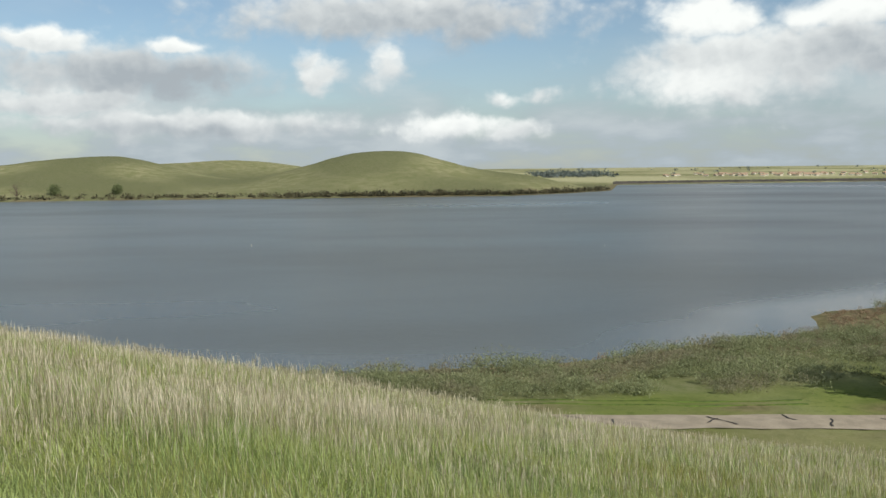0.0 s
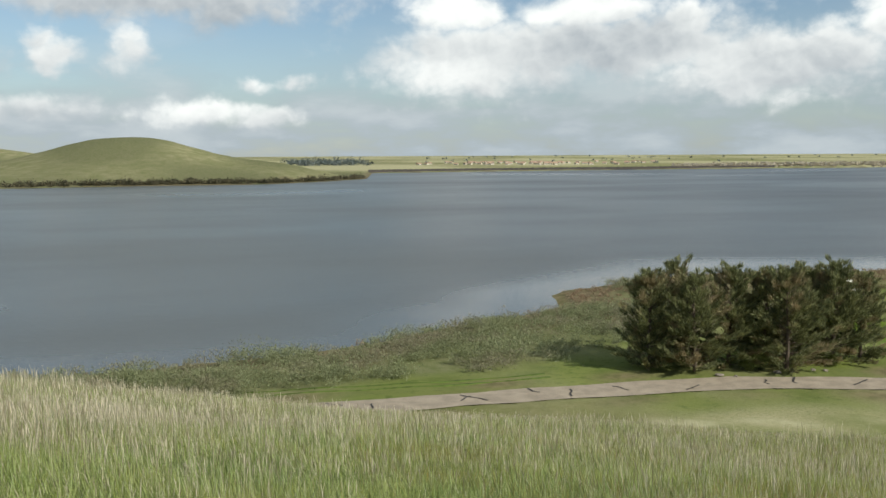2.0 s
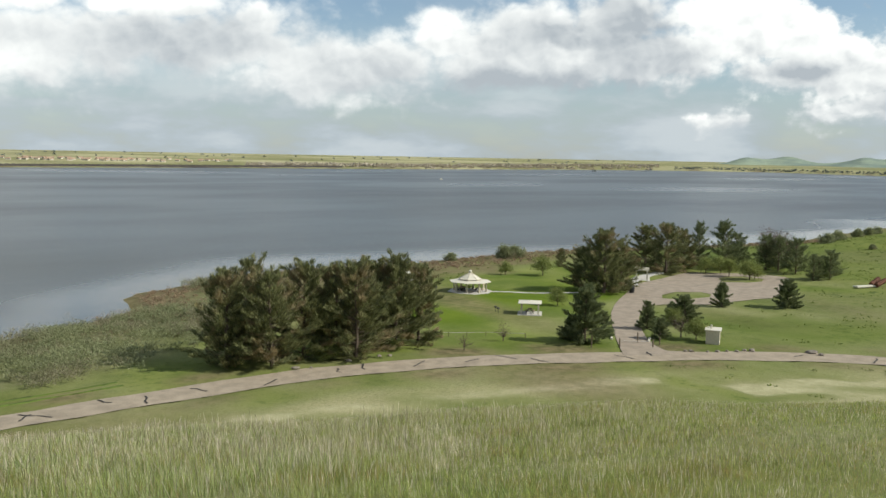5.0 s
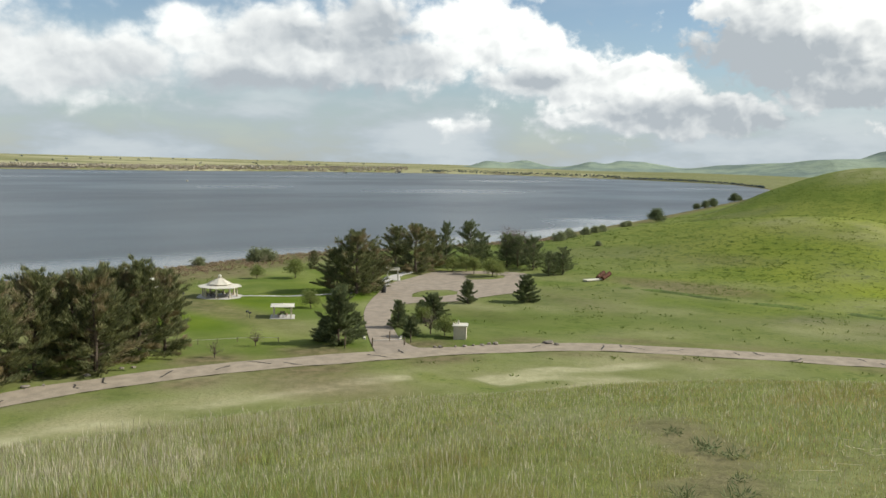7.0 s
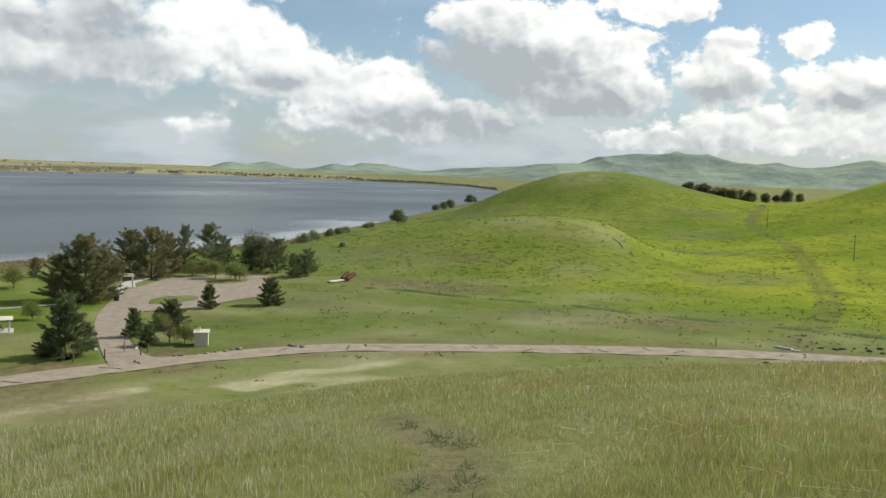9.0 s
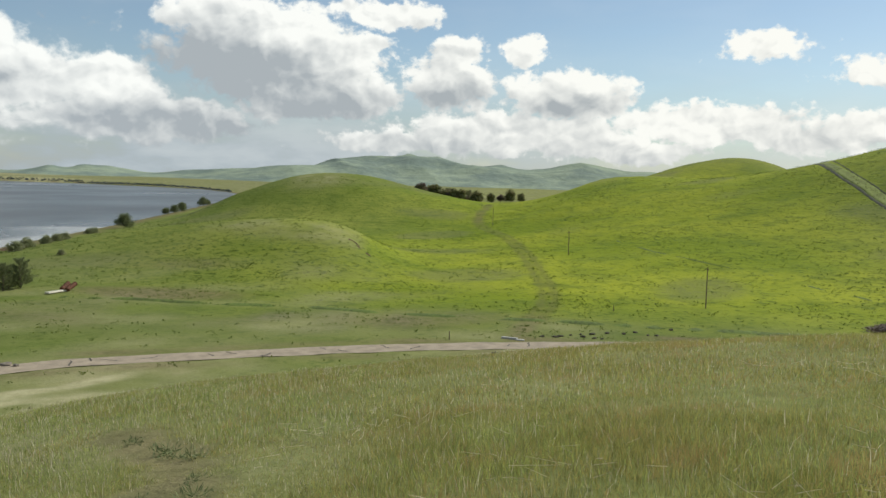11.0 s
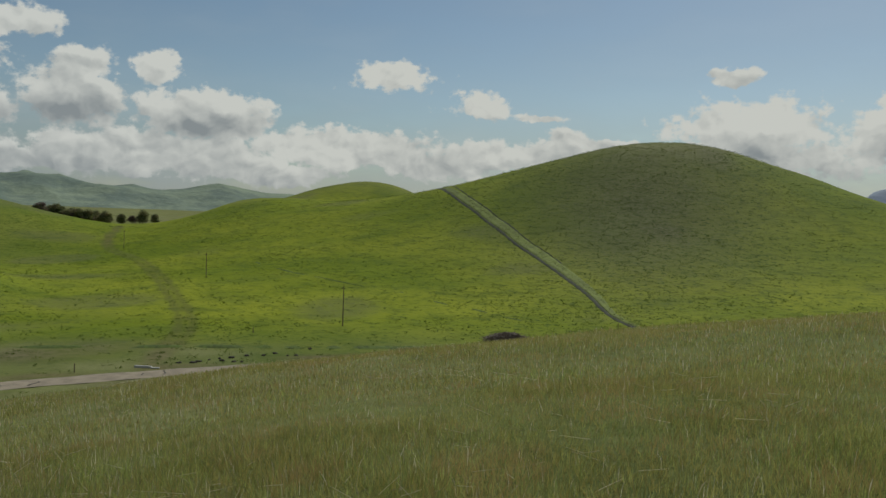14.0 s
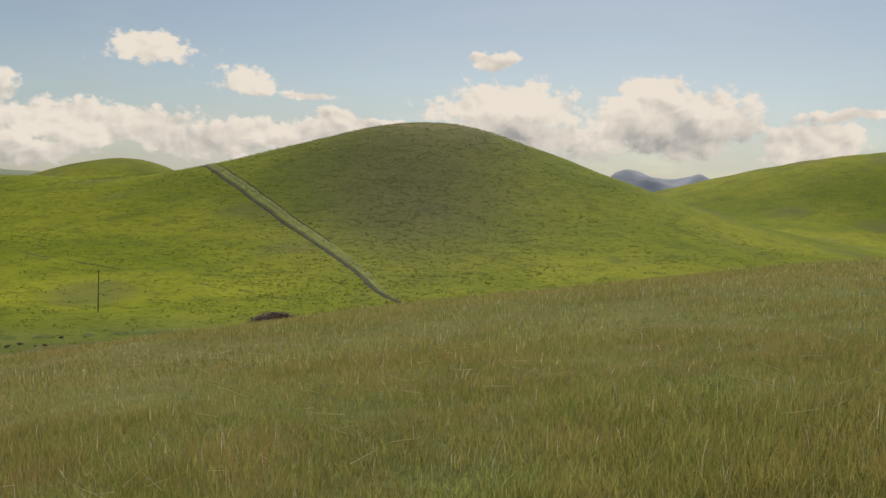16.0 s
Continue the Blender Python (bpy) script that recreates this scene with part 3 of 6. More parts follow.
def smooth_line(points, gap):
    """A Catmull-Rom line through the points, sampled about every gap metres."""
    p = [Vector((*q, 0)) for q in points]
    p = [2 * p[0] - p[1]] + p + [2 * p[-1] - p[-2]]
    out = []
    for a, b, c, d in zip(p, p[1:], p[2:], p[3:]):
        n = max(1, int((c - b).length / gap))
        for i in range(n):
            t = i / n
            q = 0.5 * ((2 * b) + (c - a) * t + (2 * a - 5 * b + 4 * c - d) * t * t + (3 * b - a - 3 * c + d) * t ** 3)
            out.append((q.x, q.y))
    return out + [(p[-2].x, p[-2].y)]


ROAD_LINE = smooth_line(ROAD, 3.0)
DRIVE_RING = smooth_line(DRIVE + DRIVE[:1], 2.5)[:-1]
TRACK_LINE = smooth_line(TRACK, 8.0)


def mesh_object(name, verts, faces, mat, smooth=True, parent=None):
    me = bpy.data.meshes.new(name)
    me.from_pydata([tuple(v) for v in verts], [], faces)
    me.materials.append(mat)
    if smooth:
        me.polygons.foreach_set("use_smooth", [True] * len(me.polygons))
    me.update()
    ob = new(name, me)
    ob.parent = parent
    return ob


def fast_mesh(name, verts, tris, mat, smooth=False):
    """A mesh from arrays: verts (n, 3), tris (m, 3) or quads (m, 4)."""
    me = bpy.data.meshes.new(name)
    side = tris.shape[1]
    me.vertices.add(len(verts)), me.loops.add(tris.size), me.polygons.add(len(tris))
    me.vertices.foreach_set("co", verts.astype(np.float32).ravel())
    me.loops.foreach_set("vertex_index", tris.astype(np.int32).ravel())
    me.polygons.foreach_set("loop_start", np.arange(0, tris.size, side, dtype=np.int32))
    me.polygons.foreach_set("use_smooth", np.full(len(tris), smooth))
    me.materials.append(mat)
    me.update(calc_edges=True)
    return me


def sheet(az, radii, z_of):
    """Points and quads of a sheet laid out in directions and distances from the origin."""
    A, R = np.meshgrid(np.radians(az), radii)
    X, Y = R * np.sin(A), R * np.cos(A)
    Z = z_of(X, Y)
    n, m = R.shape
    i = np.arange(n * m).reshape(n, m)
    quads = np.stack([i[:-1, :-1], i[:-1, 1:], i[1:, 1:], i[1:, :-1]], -1).reshape(-1, 4)[:, ::-1]
    return X, Y, Z, np.stack([X, Y, Z], -1).reshape(-1, 3), quads


def build_ground():
    az = np.concatenate([np.linspace(-34, 162, 930), np.linspace(164, 326, 60)])
    radii = np.concatenate([[0.02], np.geomspace(0.6, 60, 120), np.geomspace(60.8, 700, 210), np.geomspace(712, 4950, 90)])

    def z_of(X, Y):
        z, r = surface(X, Y), np.hypot(X, Y)
        cut = np.maximum(1 - step(line_distance(X, Y, ROAD_LINE), 2.6, 3.6), step(within(X, Y, DRIVE_RING), -0.6, 0.3) * (1 - step(np.maximum(within(X, Y, ISLAND_A), within(X, Y, ISLAND_B)), -0.3, 0.4)))
        cut = np.where(r < 260, cut, 0)
        return z - 0.2 * cut
    X, Y, Z, v, q = sheet(az, radii, z_of)
    me = fast_mesh("ground", v, q, M_GROUND, True)
    r, d = np.hypot(X, Y), shore_distance(X, Y)
    a = np.degrees(np.arctan2(X, Y))
    flats = (1 - step(r, 190, 300)) * step(d, 5, 30) * (1 - step(a, 80, 100) * step(r, 155, 185))
    below = (r < 150) * step(height(X * 1.06, Y * 1.06), 0, 1) * (line_distance(X * 1.0, Y, ROAD_LINE) < 60) * (np.interp(a, (-40, 10, 30, 53, 67, 85, 103, 120), (100, 96, 104, 123, 134, 142, 150, 165)) > r)
    lawn = step(within(X, Y, LAWN) + wobble(X, Y, 9, 5) * 1.2, -1.5, 2.0)
    hill = step(near_hill(X, Y) - land(X, Y), -1, 7)
    dry = np.clip(np.maximum.reduce([hill * (0.3 + 0.35 * wobble(X, Y, 14, 6)), flats * (0.18 + 0.28 * wobble(X, Y, 18, 13)), below * (0.30 + 0.55 * wobble(X, Y, 16, 13))]), 0, 0.9)
    band = np.exp(-((line_distance(X, Y, PALE_BAND) + 0.8 * wobble(X, Y, 6, 14)) / 6.0) ** 2) + step(within(X * 0.98, Y * 0.98, PALE_FIELD) + 1.3 * wobble(X, Y, 6, 14), -4.5, 2.5)
    worn = 1 - step(line_distance(X, Y, COW_TRAIL) + 0.5 * wobble(X, Y, 5, 64), 0.5, 2.4)
    dry = np.clip(np.maximum(dry, band * (0.85 + 0.2 * wobble(X, Y, 5, 65))), 0, 1) * (1 - 0.85 * worn)
    earth = (1 - step(d + wobble(X, Y, 12, 7) * 3, 2, 14)) * 0.75 * (d > -3)
    off_track = line_distance(X, Y, TRACK_LINE)
    rut = (1 - step(np.abs(off_track - 1.5) + 0.4 * wobble(X, Y, 8, 8), 0.3, 1.6)) * (0.75 + 0.3 * wobble(X, Y, 17, 11)) + 0.45 * (1 - step(off_track, 1.0, 4.0))
    track = (1 - step(off_track + 0.6 * wobble(X, Y, 8, 8), 0.6, 2.6)) * (0.42 * (1 - step(r, 165, 190)) + 0.35 * step(r, 425, 450))
    path = (1 - step(line_distance(X, Y, FOOTPATH) + 0.16 * wobble(X, Y, 0.8, 9), 0.15, 0.9)) * 0.55
    verge = line_distance(X, Y, ROAD_LINE)
    verge = np.exp(-((verge - 5.5) / (2.4 + 2.0 * np.exp(-((a - 50) / 7) ** 2))) ** 2) * np.clip(0.30 + 0.4 * wobble(X, Y, 10, 61) + 0.35 * np.exp(-((a - 50) / 7) ** 2), 0, 0.8) * (r < 260)
    bare = np.clip(wobble(X, Y, 21, 62) - 0.4, 0, 1) * 0.6 * flats
    reach = np.interp(X, (95, 150, 185, 240), (40, 36, 24, 14))
    beach = (1 - step(d + wobble(X, Y, 14, 7) * 4, reach - 6, reach + 3)) * (0.6 + 0.2 * wobble(X, Y, 8, 63)) * (d > -3) * (X > 95) * (X < 240)
    earth = np.maximum.reduce([earth, verge, bare, beach])
    earth = np.clip(np.maximum(earth, np.maximum(track, path)), 0, 1)
    # beyond the lake, dry also pales the plain in place of distance haze
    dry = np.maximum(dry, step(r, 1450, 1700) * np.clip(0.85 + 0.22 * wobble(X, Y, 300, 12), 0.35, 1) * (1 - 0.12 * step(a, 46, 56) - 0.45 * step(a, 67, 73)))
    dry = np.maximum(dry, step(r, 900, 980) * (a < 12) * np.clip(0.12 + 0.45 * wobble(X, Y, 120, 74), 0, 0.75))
    # grey also puts cloud shadow on the far left hills, haze on the plain
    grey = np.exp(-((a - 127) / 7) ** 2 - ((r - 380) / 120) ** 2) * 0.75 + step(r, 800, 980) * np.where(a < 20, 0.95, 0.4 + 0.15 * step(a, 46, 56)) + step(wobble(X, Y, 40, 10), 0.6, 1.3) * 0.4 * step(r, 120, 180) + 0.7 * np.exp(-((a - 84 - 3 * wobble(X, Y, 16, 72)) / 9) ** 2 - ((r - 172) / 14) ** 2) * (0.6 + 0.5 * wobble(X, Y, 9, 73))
    lush = step(a, 62, 98) * step(r, 150, 215)
    # convex crests take more of the pale dry mix and fewer tufts
    swells = [h for h in HILLS if 200 < h[1] < 960]

    def rise(x, y):
        return sum(bump(x, y, h) for h in swells)
    ring = sum(rise(X + 22 * math.cos(q * 1.5708), Y + 22 * math.sin(q * 1.5708)) for q in range(4)) / 4
    crest = step(rise(X, Y) - ring, 0.5, 2.0) * step(r, 180, 240) * (1 - step(r, 750, 900))
    dry = np.maximum(dry, crest * np.clip(0.34 + 0.22 * wobble(X, Y, 30, 81), 0, 0.6))
    # hill face at 128 degrees: duller grass plus its shade, through lush, grey, tufted
    lush = lush * (1 - 0.55 * np.exp(-((a - 128) / 9) ** 2) * step(r, 260, 330) * (1 - step(r, 520, 600)))
    # less lush behind the knoll: haze over that hill, put into its colour
    lush = lush * (1 - 0.45 * step(r, 360, 420) * (1 - step(a, 88, 96)))
    tufted = step(r, 140, 200) * (1 - step(r, 700, 900)) * np.clip(0.2 + 0.4 * wobble(X, Y, 34, 82) + 1.0 * np.exp(-((a - 79) / 8) ** 2 - ((r - 252) / 34) ** 2) + 0.9 * np.exp(-((a - 128) / 10) ** 2), 0, 1) * (1 - 0.8 * crest) + 0.45 * flats * np.clip(0.5 + 0.6 * wobble(X, Y, 12, 83), 0, 1)
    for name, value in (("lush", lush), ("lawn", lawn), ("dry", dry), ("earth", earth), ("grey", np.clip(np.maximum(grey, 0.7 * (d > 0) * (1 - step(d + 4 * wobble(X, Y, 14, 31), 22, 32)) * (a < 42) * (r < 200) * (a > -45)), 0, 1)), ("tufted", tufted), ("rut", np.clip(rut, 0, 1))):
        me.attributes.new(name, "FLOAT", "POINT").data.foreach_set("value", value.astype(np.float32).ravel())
    tagged(new("ground", me), "rolling spring-green grassland sloping down to a lake", "ground", kind="structure")


build_ground()

# the lake, and the mountains far behind it
X, Y, Z, v, q = sheet(np.linspace(-80, 110, 420), np.geomspace(70, 4000, 200), lambda x, y: np.zeros(x.shape))
me = fast_mesh("water", v, q, M_WATER, True)
off = -shore_distance(X, Y) + 14 * wobble(X * 0.45, Y, 34, 51)
calm = (1 - step(off, 6, 40)) * (np.hypot(X, Y) < 520) + 0.3 * step(wobble(X * 0.35, Y, 150, 52), 0.35, 1.1)
me.attributes.new("calm", "FLOAT", "POINT").data.foreach_set("value", np.clip(calm, 0, 1).astype(np.float32).ravel())
tagged(new("water", me), "wide wind-ruffled slate grey lake water", "lake", kind="structure")


def mountain_material(name, dark, light, relief=1.0):
    m, k, b = material(name, 0.95, 0, 0.1)
    p = place(k)
    f = k.math("ADD", k.math("MULTIPLY", k.noise(p, 0.0035, 6, 0.6), 0.7), k.math("MULTIPLY", k.noise(p, 0.02, 5, 0.6), 0.3))
    k.put(b.inputs["Base Color"], k.mix(k.range(f, 0.40, 0.60), dark, light))
    bumped(k, b, k.noise(p, 0.008, 6, 0.6), relief, 40.0)
    return m


def mountain_height(x, y, hills):
    ridges = 1.02 - np.abs(wobble(x, y, 260, 2)) * 0.14 + 0.05 * wobble(x, y, 110, 3)
    return -9 + sum(bump(x, y, h) for h in hills) * ridges + 36 * step(np.hypot(x, y), 2900, 4700)


# pale grey-greens: distance haze is mixed into the range's base colour
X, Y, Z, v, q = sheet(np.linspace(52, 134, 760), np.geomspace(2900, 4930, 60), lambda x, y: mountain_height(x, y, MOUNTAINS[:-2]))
tagged(new("backdrop", fast_mesh("backdrop", v, q, mountain_material("hazy_mountains", (0.17, 0.215, 0.18), (0.27, 0.32, 0.23), 0.45), True)), "green mountain range, paled with haze, on the horizon beyond the lake", "mountains", kind="structure")
# the blue of this mountain is air haze put into its base colour
X, Y, Z, v, q = sheet(np.linspace(133, 162, 220), np.geomspace(3300, 4930, 40), lambda x, y: mountain_height(x, y, MOUNTAINS[-2:]))
tagged(new("backdrop", fast_mesh("backdrop", v, q, mountain_material("blue_haze_mountain", (0.29, 0.335, 0.42), (0.33, 0.375, 0.46), 0.25), True)), "mountain on the horizon behind the hills, coloured blue-grey with haze", "mountains", kind="structure")


def ribbon(name, line, half, lift, mat, z_of=at):
    """A strip along a line, laid on the ground."""
    verts, faces = [], []
    n = len(line)
    for i, (x, y) in enumerate(line):
        ax, ay = line[max(0, i - 1)]
        bx, by = line[min(n - 1, i + 1)]
        l = math.hypot(bx - ax, by - ay)
        nx, ny = -(by - ay) / l, (bx - ax) / l
        for j, s in enumerate((-1, -0.5, 0, 0.5, 1)):
            w = half * s + (0.18 * math.sin(i * 1.7 + s) if abs(s) == 1 else 0)
            px, py = x + nx * w, y + ny * w
            verts.append((px, py, z_of(px, py) + lift + (0.05 if s == 0 else 0)))
    for i in range(n - 1):
        for j in range(4):
            a = i * 5 + j
            faces.append((a + 1, a, a + 5, a + 6))
    return mesh_object(name, verts, faces, mat)


tagged(ribbon("road", ROAD_LINE, 2.9, -0.05, M_ROAD), "pale tan gravelled road with dark sealed cracks", "road", kind="structure")


def build_drive():
    from mathutils import geometry
    rings = [DRIVE_RING, ISLAND_A, ISLAND_B]
    pts, edges = [], []
    for ring in rings:
        s = len(pts)
        pts += [Vector(p) for p in ring]
        edges += [(s + i, s + (i + 1) % len(ring)) for i in range(len(ring))]
    gx, gy = np.meshgrid(np.arange(98, 206, 3.0), np.arange(66, 124, 3.0))
    gx, gy = gx.ravel(), gy.ravel()
    keep = (within(gx, gy, DRIVE_RING) > 1) & (within(gx, gy, ISLAND_A) < -1) & (within(gx, gy, ISLAND_B) < -1)
    pts += [Vector(p) for p in zip(gx[keep], gy[keep])]
    out, _, faces, *_ = geometry.delaunay_2d_cdt(pts, edges, [], 0, 1e-4)
    good = []
    for f in faces:
        c = sum((out[i] for i in f), Vector((0, 0))) / len(f)
        cx, cy = np.array([c.x]), np.array([c.y])
        if within(cx, cy, DRIVE_RING)[0] > 0 and within(cx, cy, ISLAND_A)[0] < 0 and within(cx, cy, ISLAND_B)[0] < 0:
            good.append(tuple(f))
    ob = mesh_object("driveway", [(p.x, p.y, at(p.x, p.y) - 0.03) for p in out], good, M_DRIVE)
    tagged(ob, "pale asphalt park driveway widening into a parking lot", "driveway", kind="structure")


build_drive()


# ---- things ----
def part(name, bm, mat, parent, label=""):
    me = bpy.data.meshes.new(name)
    bm.to_mesh(me)
    bm.free()
    me.materials.append(mat)
    ob = new(name, me)
    ob.parent = parent
    return tagged(ob, label)


def thing(name, x, y, turn=0.0, sink=0.0, z=None):
    ob = new(name)
    ob.empty_display_size = 0.2
    ob.matrix_world = pose(x, y, (at(x, y) if z is None else z) - sink, 0, 0, turn)
    return ob


def box(bm, x, y, z, sx, sy, sz, bevel=0.0, turn=0.0, tilt=0.0):
    """A box centred at x, y and standing on z."""
    r = bmesh.ops.create_cube(bm, size=1, matrix=pose(x, y, z + sz / 2, tilt, 0, turn) @ Matrix.Diagonal((sx, sy, sz, 1)))
    if bevel:
        edges = list({e for v in r["verts"] for e in v.link_edges})
        bmesh.ops.bevel(bm, geom=edges, offset=bevel, segments=1, affect="EDGES")
    return bm


def rod(bm, a, b, r0, r1, sides=7):
    a, b = Vector(a), Vector(b)
    m = Matrix.Translation((a + b) / 2) @ (b - a).to_track_quat("Z", "Y").to_matrix().to_4x4()
    bmesh.ops.create_cone(bm, cap_ends=True, segments=sides, radius1=r0, radius2=r1, depth=(b - a).length, matrix=m)
    return bm


def sprays(rng, centres, spread, count, length, width, up=0.35, out=0.8, along=None, stray=0.55):
    """Leaf or needle sprays round the centres: one narrow, kinked leaf of two triangles each."""
    n = len(centres) * count
    c = np.repeat(centres, count, 0)
    s = np.repeat(np.broadcast_to(spread, (len(centres),)), count)[:, None]
    off = rng.normal(size=(n, 3)) * s * np.array([1, 1, 0.7]) * 0.6
    p = c + off
    d = off / (np.linalg.norm(off, axis=1, keepdims=True) + 1e-6) * out if along is None else np.repeat(along, count, 0)
    d = d + rng.normal(size=(n, 3)) * stray
    d[:, 2] += up
    d /= np.linalg.norm(d, axis=1, keepdims=True)
    w = np.cross(d, rng.normal(size=(n, 3)))
    w /= np.linalg.norm(w, axis=1, keepdims=True) + 1e-6
    L = length * rng.uniform(0.6, 1.4, (n, 1))
    W = width * rng.uniform(0.6, 1.4, (n, 1))
    tip = p + d * L
    a, b = p + w * W * 0.5 + d * L * 0.45, p - w * W * 0.5 + d * L * 0.45
    v = np.stack([p, a, tip, b], 1).reshape(-1, 3)
    q = np.arange(n * 4).reshape(n, 4)
    return v, q


def crown_mesh(name, sets, mat):
    vs, qs, s = [], [], 0
    for v, q in sets:
        vs.append(v)
        qs.append(q + s)
        s += len(v)
    return fast_mesh(name, np.concatenate(vs), np.concatenate(qs), mat)


def pine_kit(seed, h, radius, mat, lean=0.0, dense=1.0, low=0.06, skirt=0.70):
    """A pine: tapered trunk, limbs that rise towards the tip, needle clumps along each limb. Returns trunk, limb and crown meshes."""
    rng = np.random.RandomState(seed)
    bm = bmesh.new()
    last = Vector((0, 0, -0.4))
    for i in range(1, 8):
        t = i / 7
        p = Vector((lean * t * h * 0.1 + rng.normal() * 0.05, rng.normal() * 0.05, h * 0.97 * t))
        rod(bm, last, p, 0.022 * h * (1.02 - (i - 1) / 7) + 0.02, 0.022 * h * (1.02 - t) + 0.02, 8)
        last = p
    trunk = bpy.data.meshes.new("trunk")
    bm.to_mesh(trunk), bm.free()
    trunk.materials.append(M_BARK)
    bm = bmesh.new()
    centres, size, along = [], [], []
    z = low * h
    while z < h * 0.97:
        t = z / h
        reach = radius * (min(1.0, skirt + 1.6 * t) * (1 - t) ** 0.58 + 0.06) * rng.uniform(0.72, 1.15)
        for j in range(rng.randint(4, 7)):
            a, r = rng.uniform(0, 6.283), reach * rng.uniform(0.55, 1.12)
            rise = r * (0.18 + 0.75 * t) * rng.uniform(0.5, 1.5)
            ox, oy = math.cos(a), math.sin(a)
            end = Vector((ox * r + lean * t * h * 0.1, oy * r, z + rise))
            if r > radius * 0.25:
                rod(bm, (lean * t * h * 0.1, 0, z), end, 0.05, 0.012, 4)
            for f in np.arange(0.38, 1.01, 0.55 / max(1.0, r)):
                centres.append((end.x * f, end.y * f, z + rise * f ** 1.4 + rng.normal() * 0.06))
                size.append(0.24 + 0.05 * r * (1.2 - f))
                along.append((ox * (1.0 - 0.5 * t), oy * (1.0 - 0.5 * t), 0.35 + 0.8 * t))
        z += h * rng.uniform(0.030, 0.052)
    for i in range(5):
        centres.append((lean * h * 0.1, 0, h * (0.93 + 0.012 * i)))
        size.append(0.16), along.append((0, 0, 1.2))
    limbs = bpy.data.meshes.new("limbs")
    bm.to_mesh(limbs), bm.free()
    limbs.materials.append(M_BARK)
    v, q = sprays(rng, np.array(centres), np.array(size), int(19 * dense), 0.72, 0.10, 0.22, 0.8, np.array(along), 0.36)
    return trunk, limbs, crown_mesh("crown", [(v, q)], mat)


def broad_kit(seed, h, radius, mat, leaf=0.28, dense=1.0, bare=False, trunk_part=0.25):
    """A round-headed tree or shrub: forked limbs and leaf clumps, with gaps between."""
    rng = np.random.RandomState(seed)
    bm = bmesh.new()
    rod(bm, (0, 0, -0.3), (0, 0, h * trunk_part + 0.1), 0.03 * h ** 0.8 + 0.02, 0.022 * h ** 0.8 + 0.015, 8)
    trunk = bpy.data.meshes.new("trunk")
    bm.to_mesh(trunk), bm.free()
    trunk.materials.append(M_BARK)
    bm = bmesh.new()
    centres = []
    for i in range(int(16 * dense) + 5):
        a, t = rng.uniform(0, 6.283), rng.uniform(0.25, 1.0)
        el = rng.uniform(0.1, 1.45)
        e = Vector((math.cos(a) * math.cos(el) * radius, math.sin(a) * math.cos(el) * radius, h * trunk_part + math.sin(el) * h * (1 - trunk_part) * 0.92)) 
        e = Vector((e.x * t ** 0.4, e.y * t ** 0.4, h * trunk_part + (e.z - h * trunk_part) * t ** 0.5))
        m = Vector((e.x * 0.45, e.y * 0.45, h * trunk_part + (e.z - h * trunk_part) * 0.6))
        rod(bm, (0, 0, h * trunk_part * 0.8), m, 0.02 * h ** 0.7, 0.012 * h ** 0.7, 5)
        rod(bm, m, e, 0.012 * h ** 0.7, 0.005, 4)
        centres += [tuple(e), tuple(m.lerp(e, 0.55))]
        if bare:
            for j in range(5):
                f = m.lerp(e, rng.uniform(0.2, 1))
                rod(bm, f, f + Vector(rng.normal(size=3) * 0.25 + np.array([0, 0, 0.3])) * radius * 0.5, 0.008, 0.002, 3)
    limbs = bpy.data.meshes.new("limbs")
    bm.to_mesh(limbs), bm.free()
    limbs.materials.append(M_BARK)
    c = np.array(centres)
    v, q = sprays(rng, c, 0.30 * radius + 0.08, int((14 if bare else 46) * dense ** 0.5), leaf * (1.3 if bare else 1), leaf * (0.12 if bare else 0.5), 0.3)
    return trunk, limbs, crown_mesh("crown", [(v, q)], mat)


def plant(name, kit, x, y, turn, size, label, category, group="", sink=0.05, wide=1.0):
    ob = thing(name, x, y, turn, sink)
    ob.scale = (size * wide, size * wide, size)
    for n, me in zip(("trunk", "branchwork", "crown"), kit):
        p = new(n, me)
        p.parent = ob
    return tagged(ob, label, category, group)


PINES = [pine_kit(11 + i, 12.5, 5.4 + 0.4 * (i % 3), M_PINE, (-1) ** i * 0.3, 1.7, 0.015, 0.72) for i in range(4)]
YOUNG = [pine_kit(91 + i, 9.6, 4.3 + 0.3 * i, M_PINE_DARK, 0.1, 2.8, 0.015, 1.0) for i in range(3)]
DARK_PINES = [pine_kit(31 + i, 10, 4.0 + 0.5 * i, M_PINE_DARK, 0.1, 0.9) for i in range(3)]
# the row of pines beside the road
for i, (az, r, h) in enumerate([(28.7, 116, 12.2), (30.2, 121, 12.6), (31.6, 115, 11.8), (33.6, 119, 12.4), (35.6, 121, 12.2), (37.0, 119, 12.4), (38.2, 127, 11.8), (39.5, 126, 12.6), (41.0, 130, 11.0)]):
    plant("pine_tree", PINES[i % 4], *spot(az, r), i * 77, h / 12.5, "tall bushy pine with browning needles beside the road", "tree", "pines beside the road")
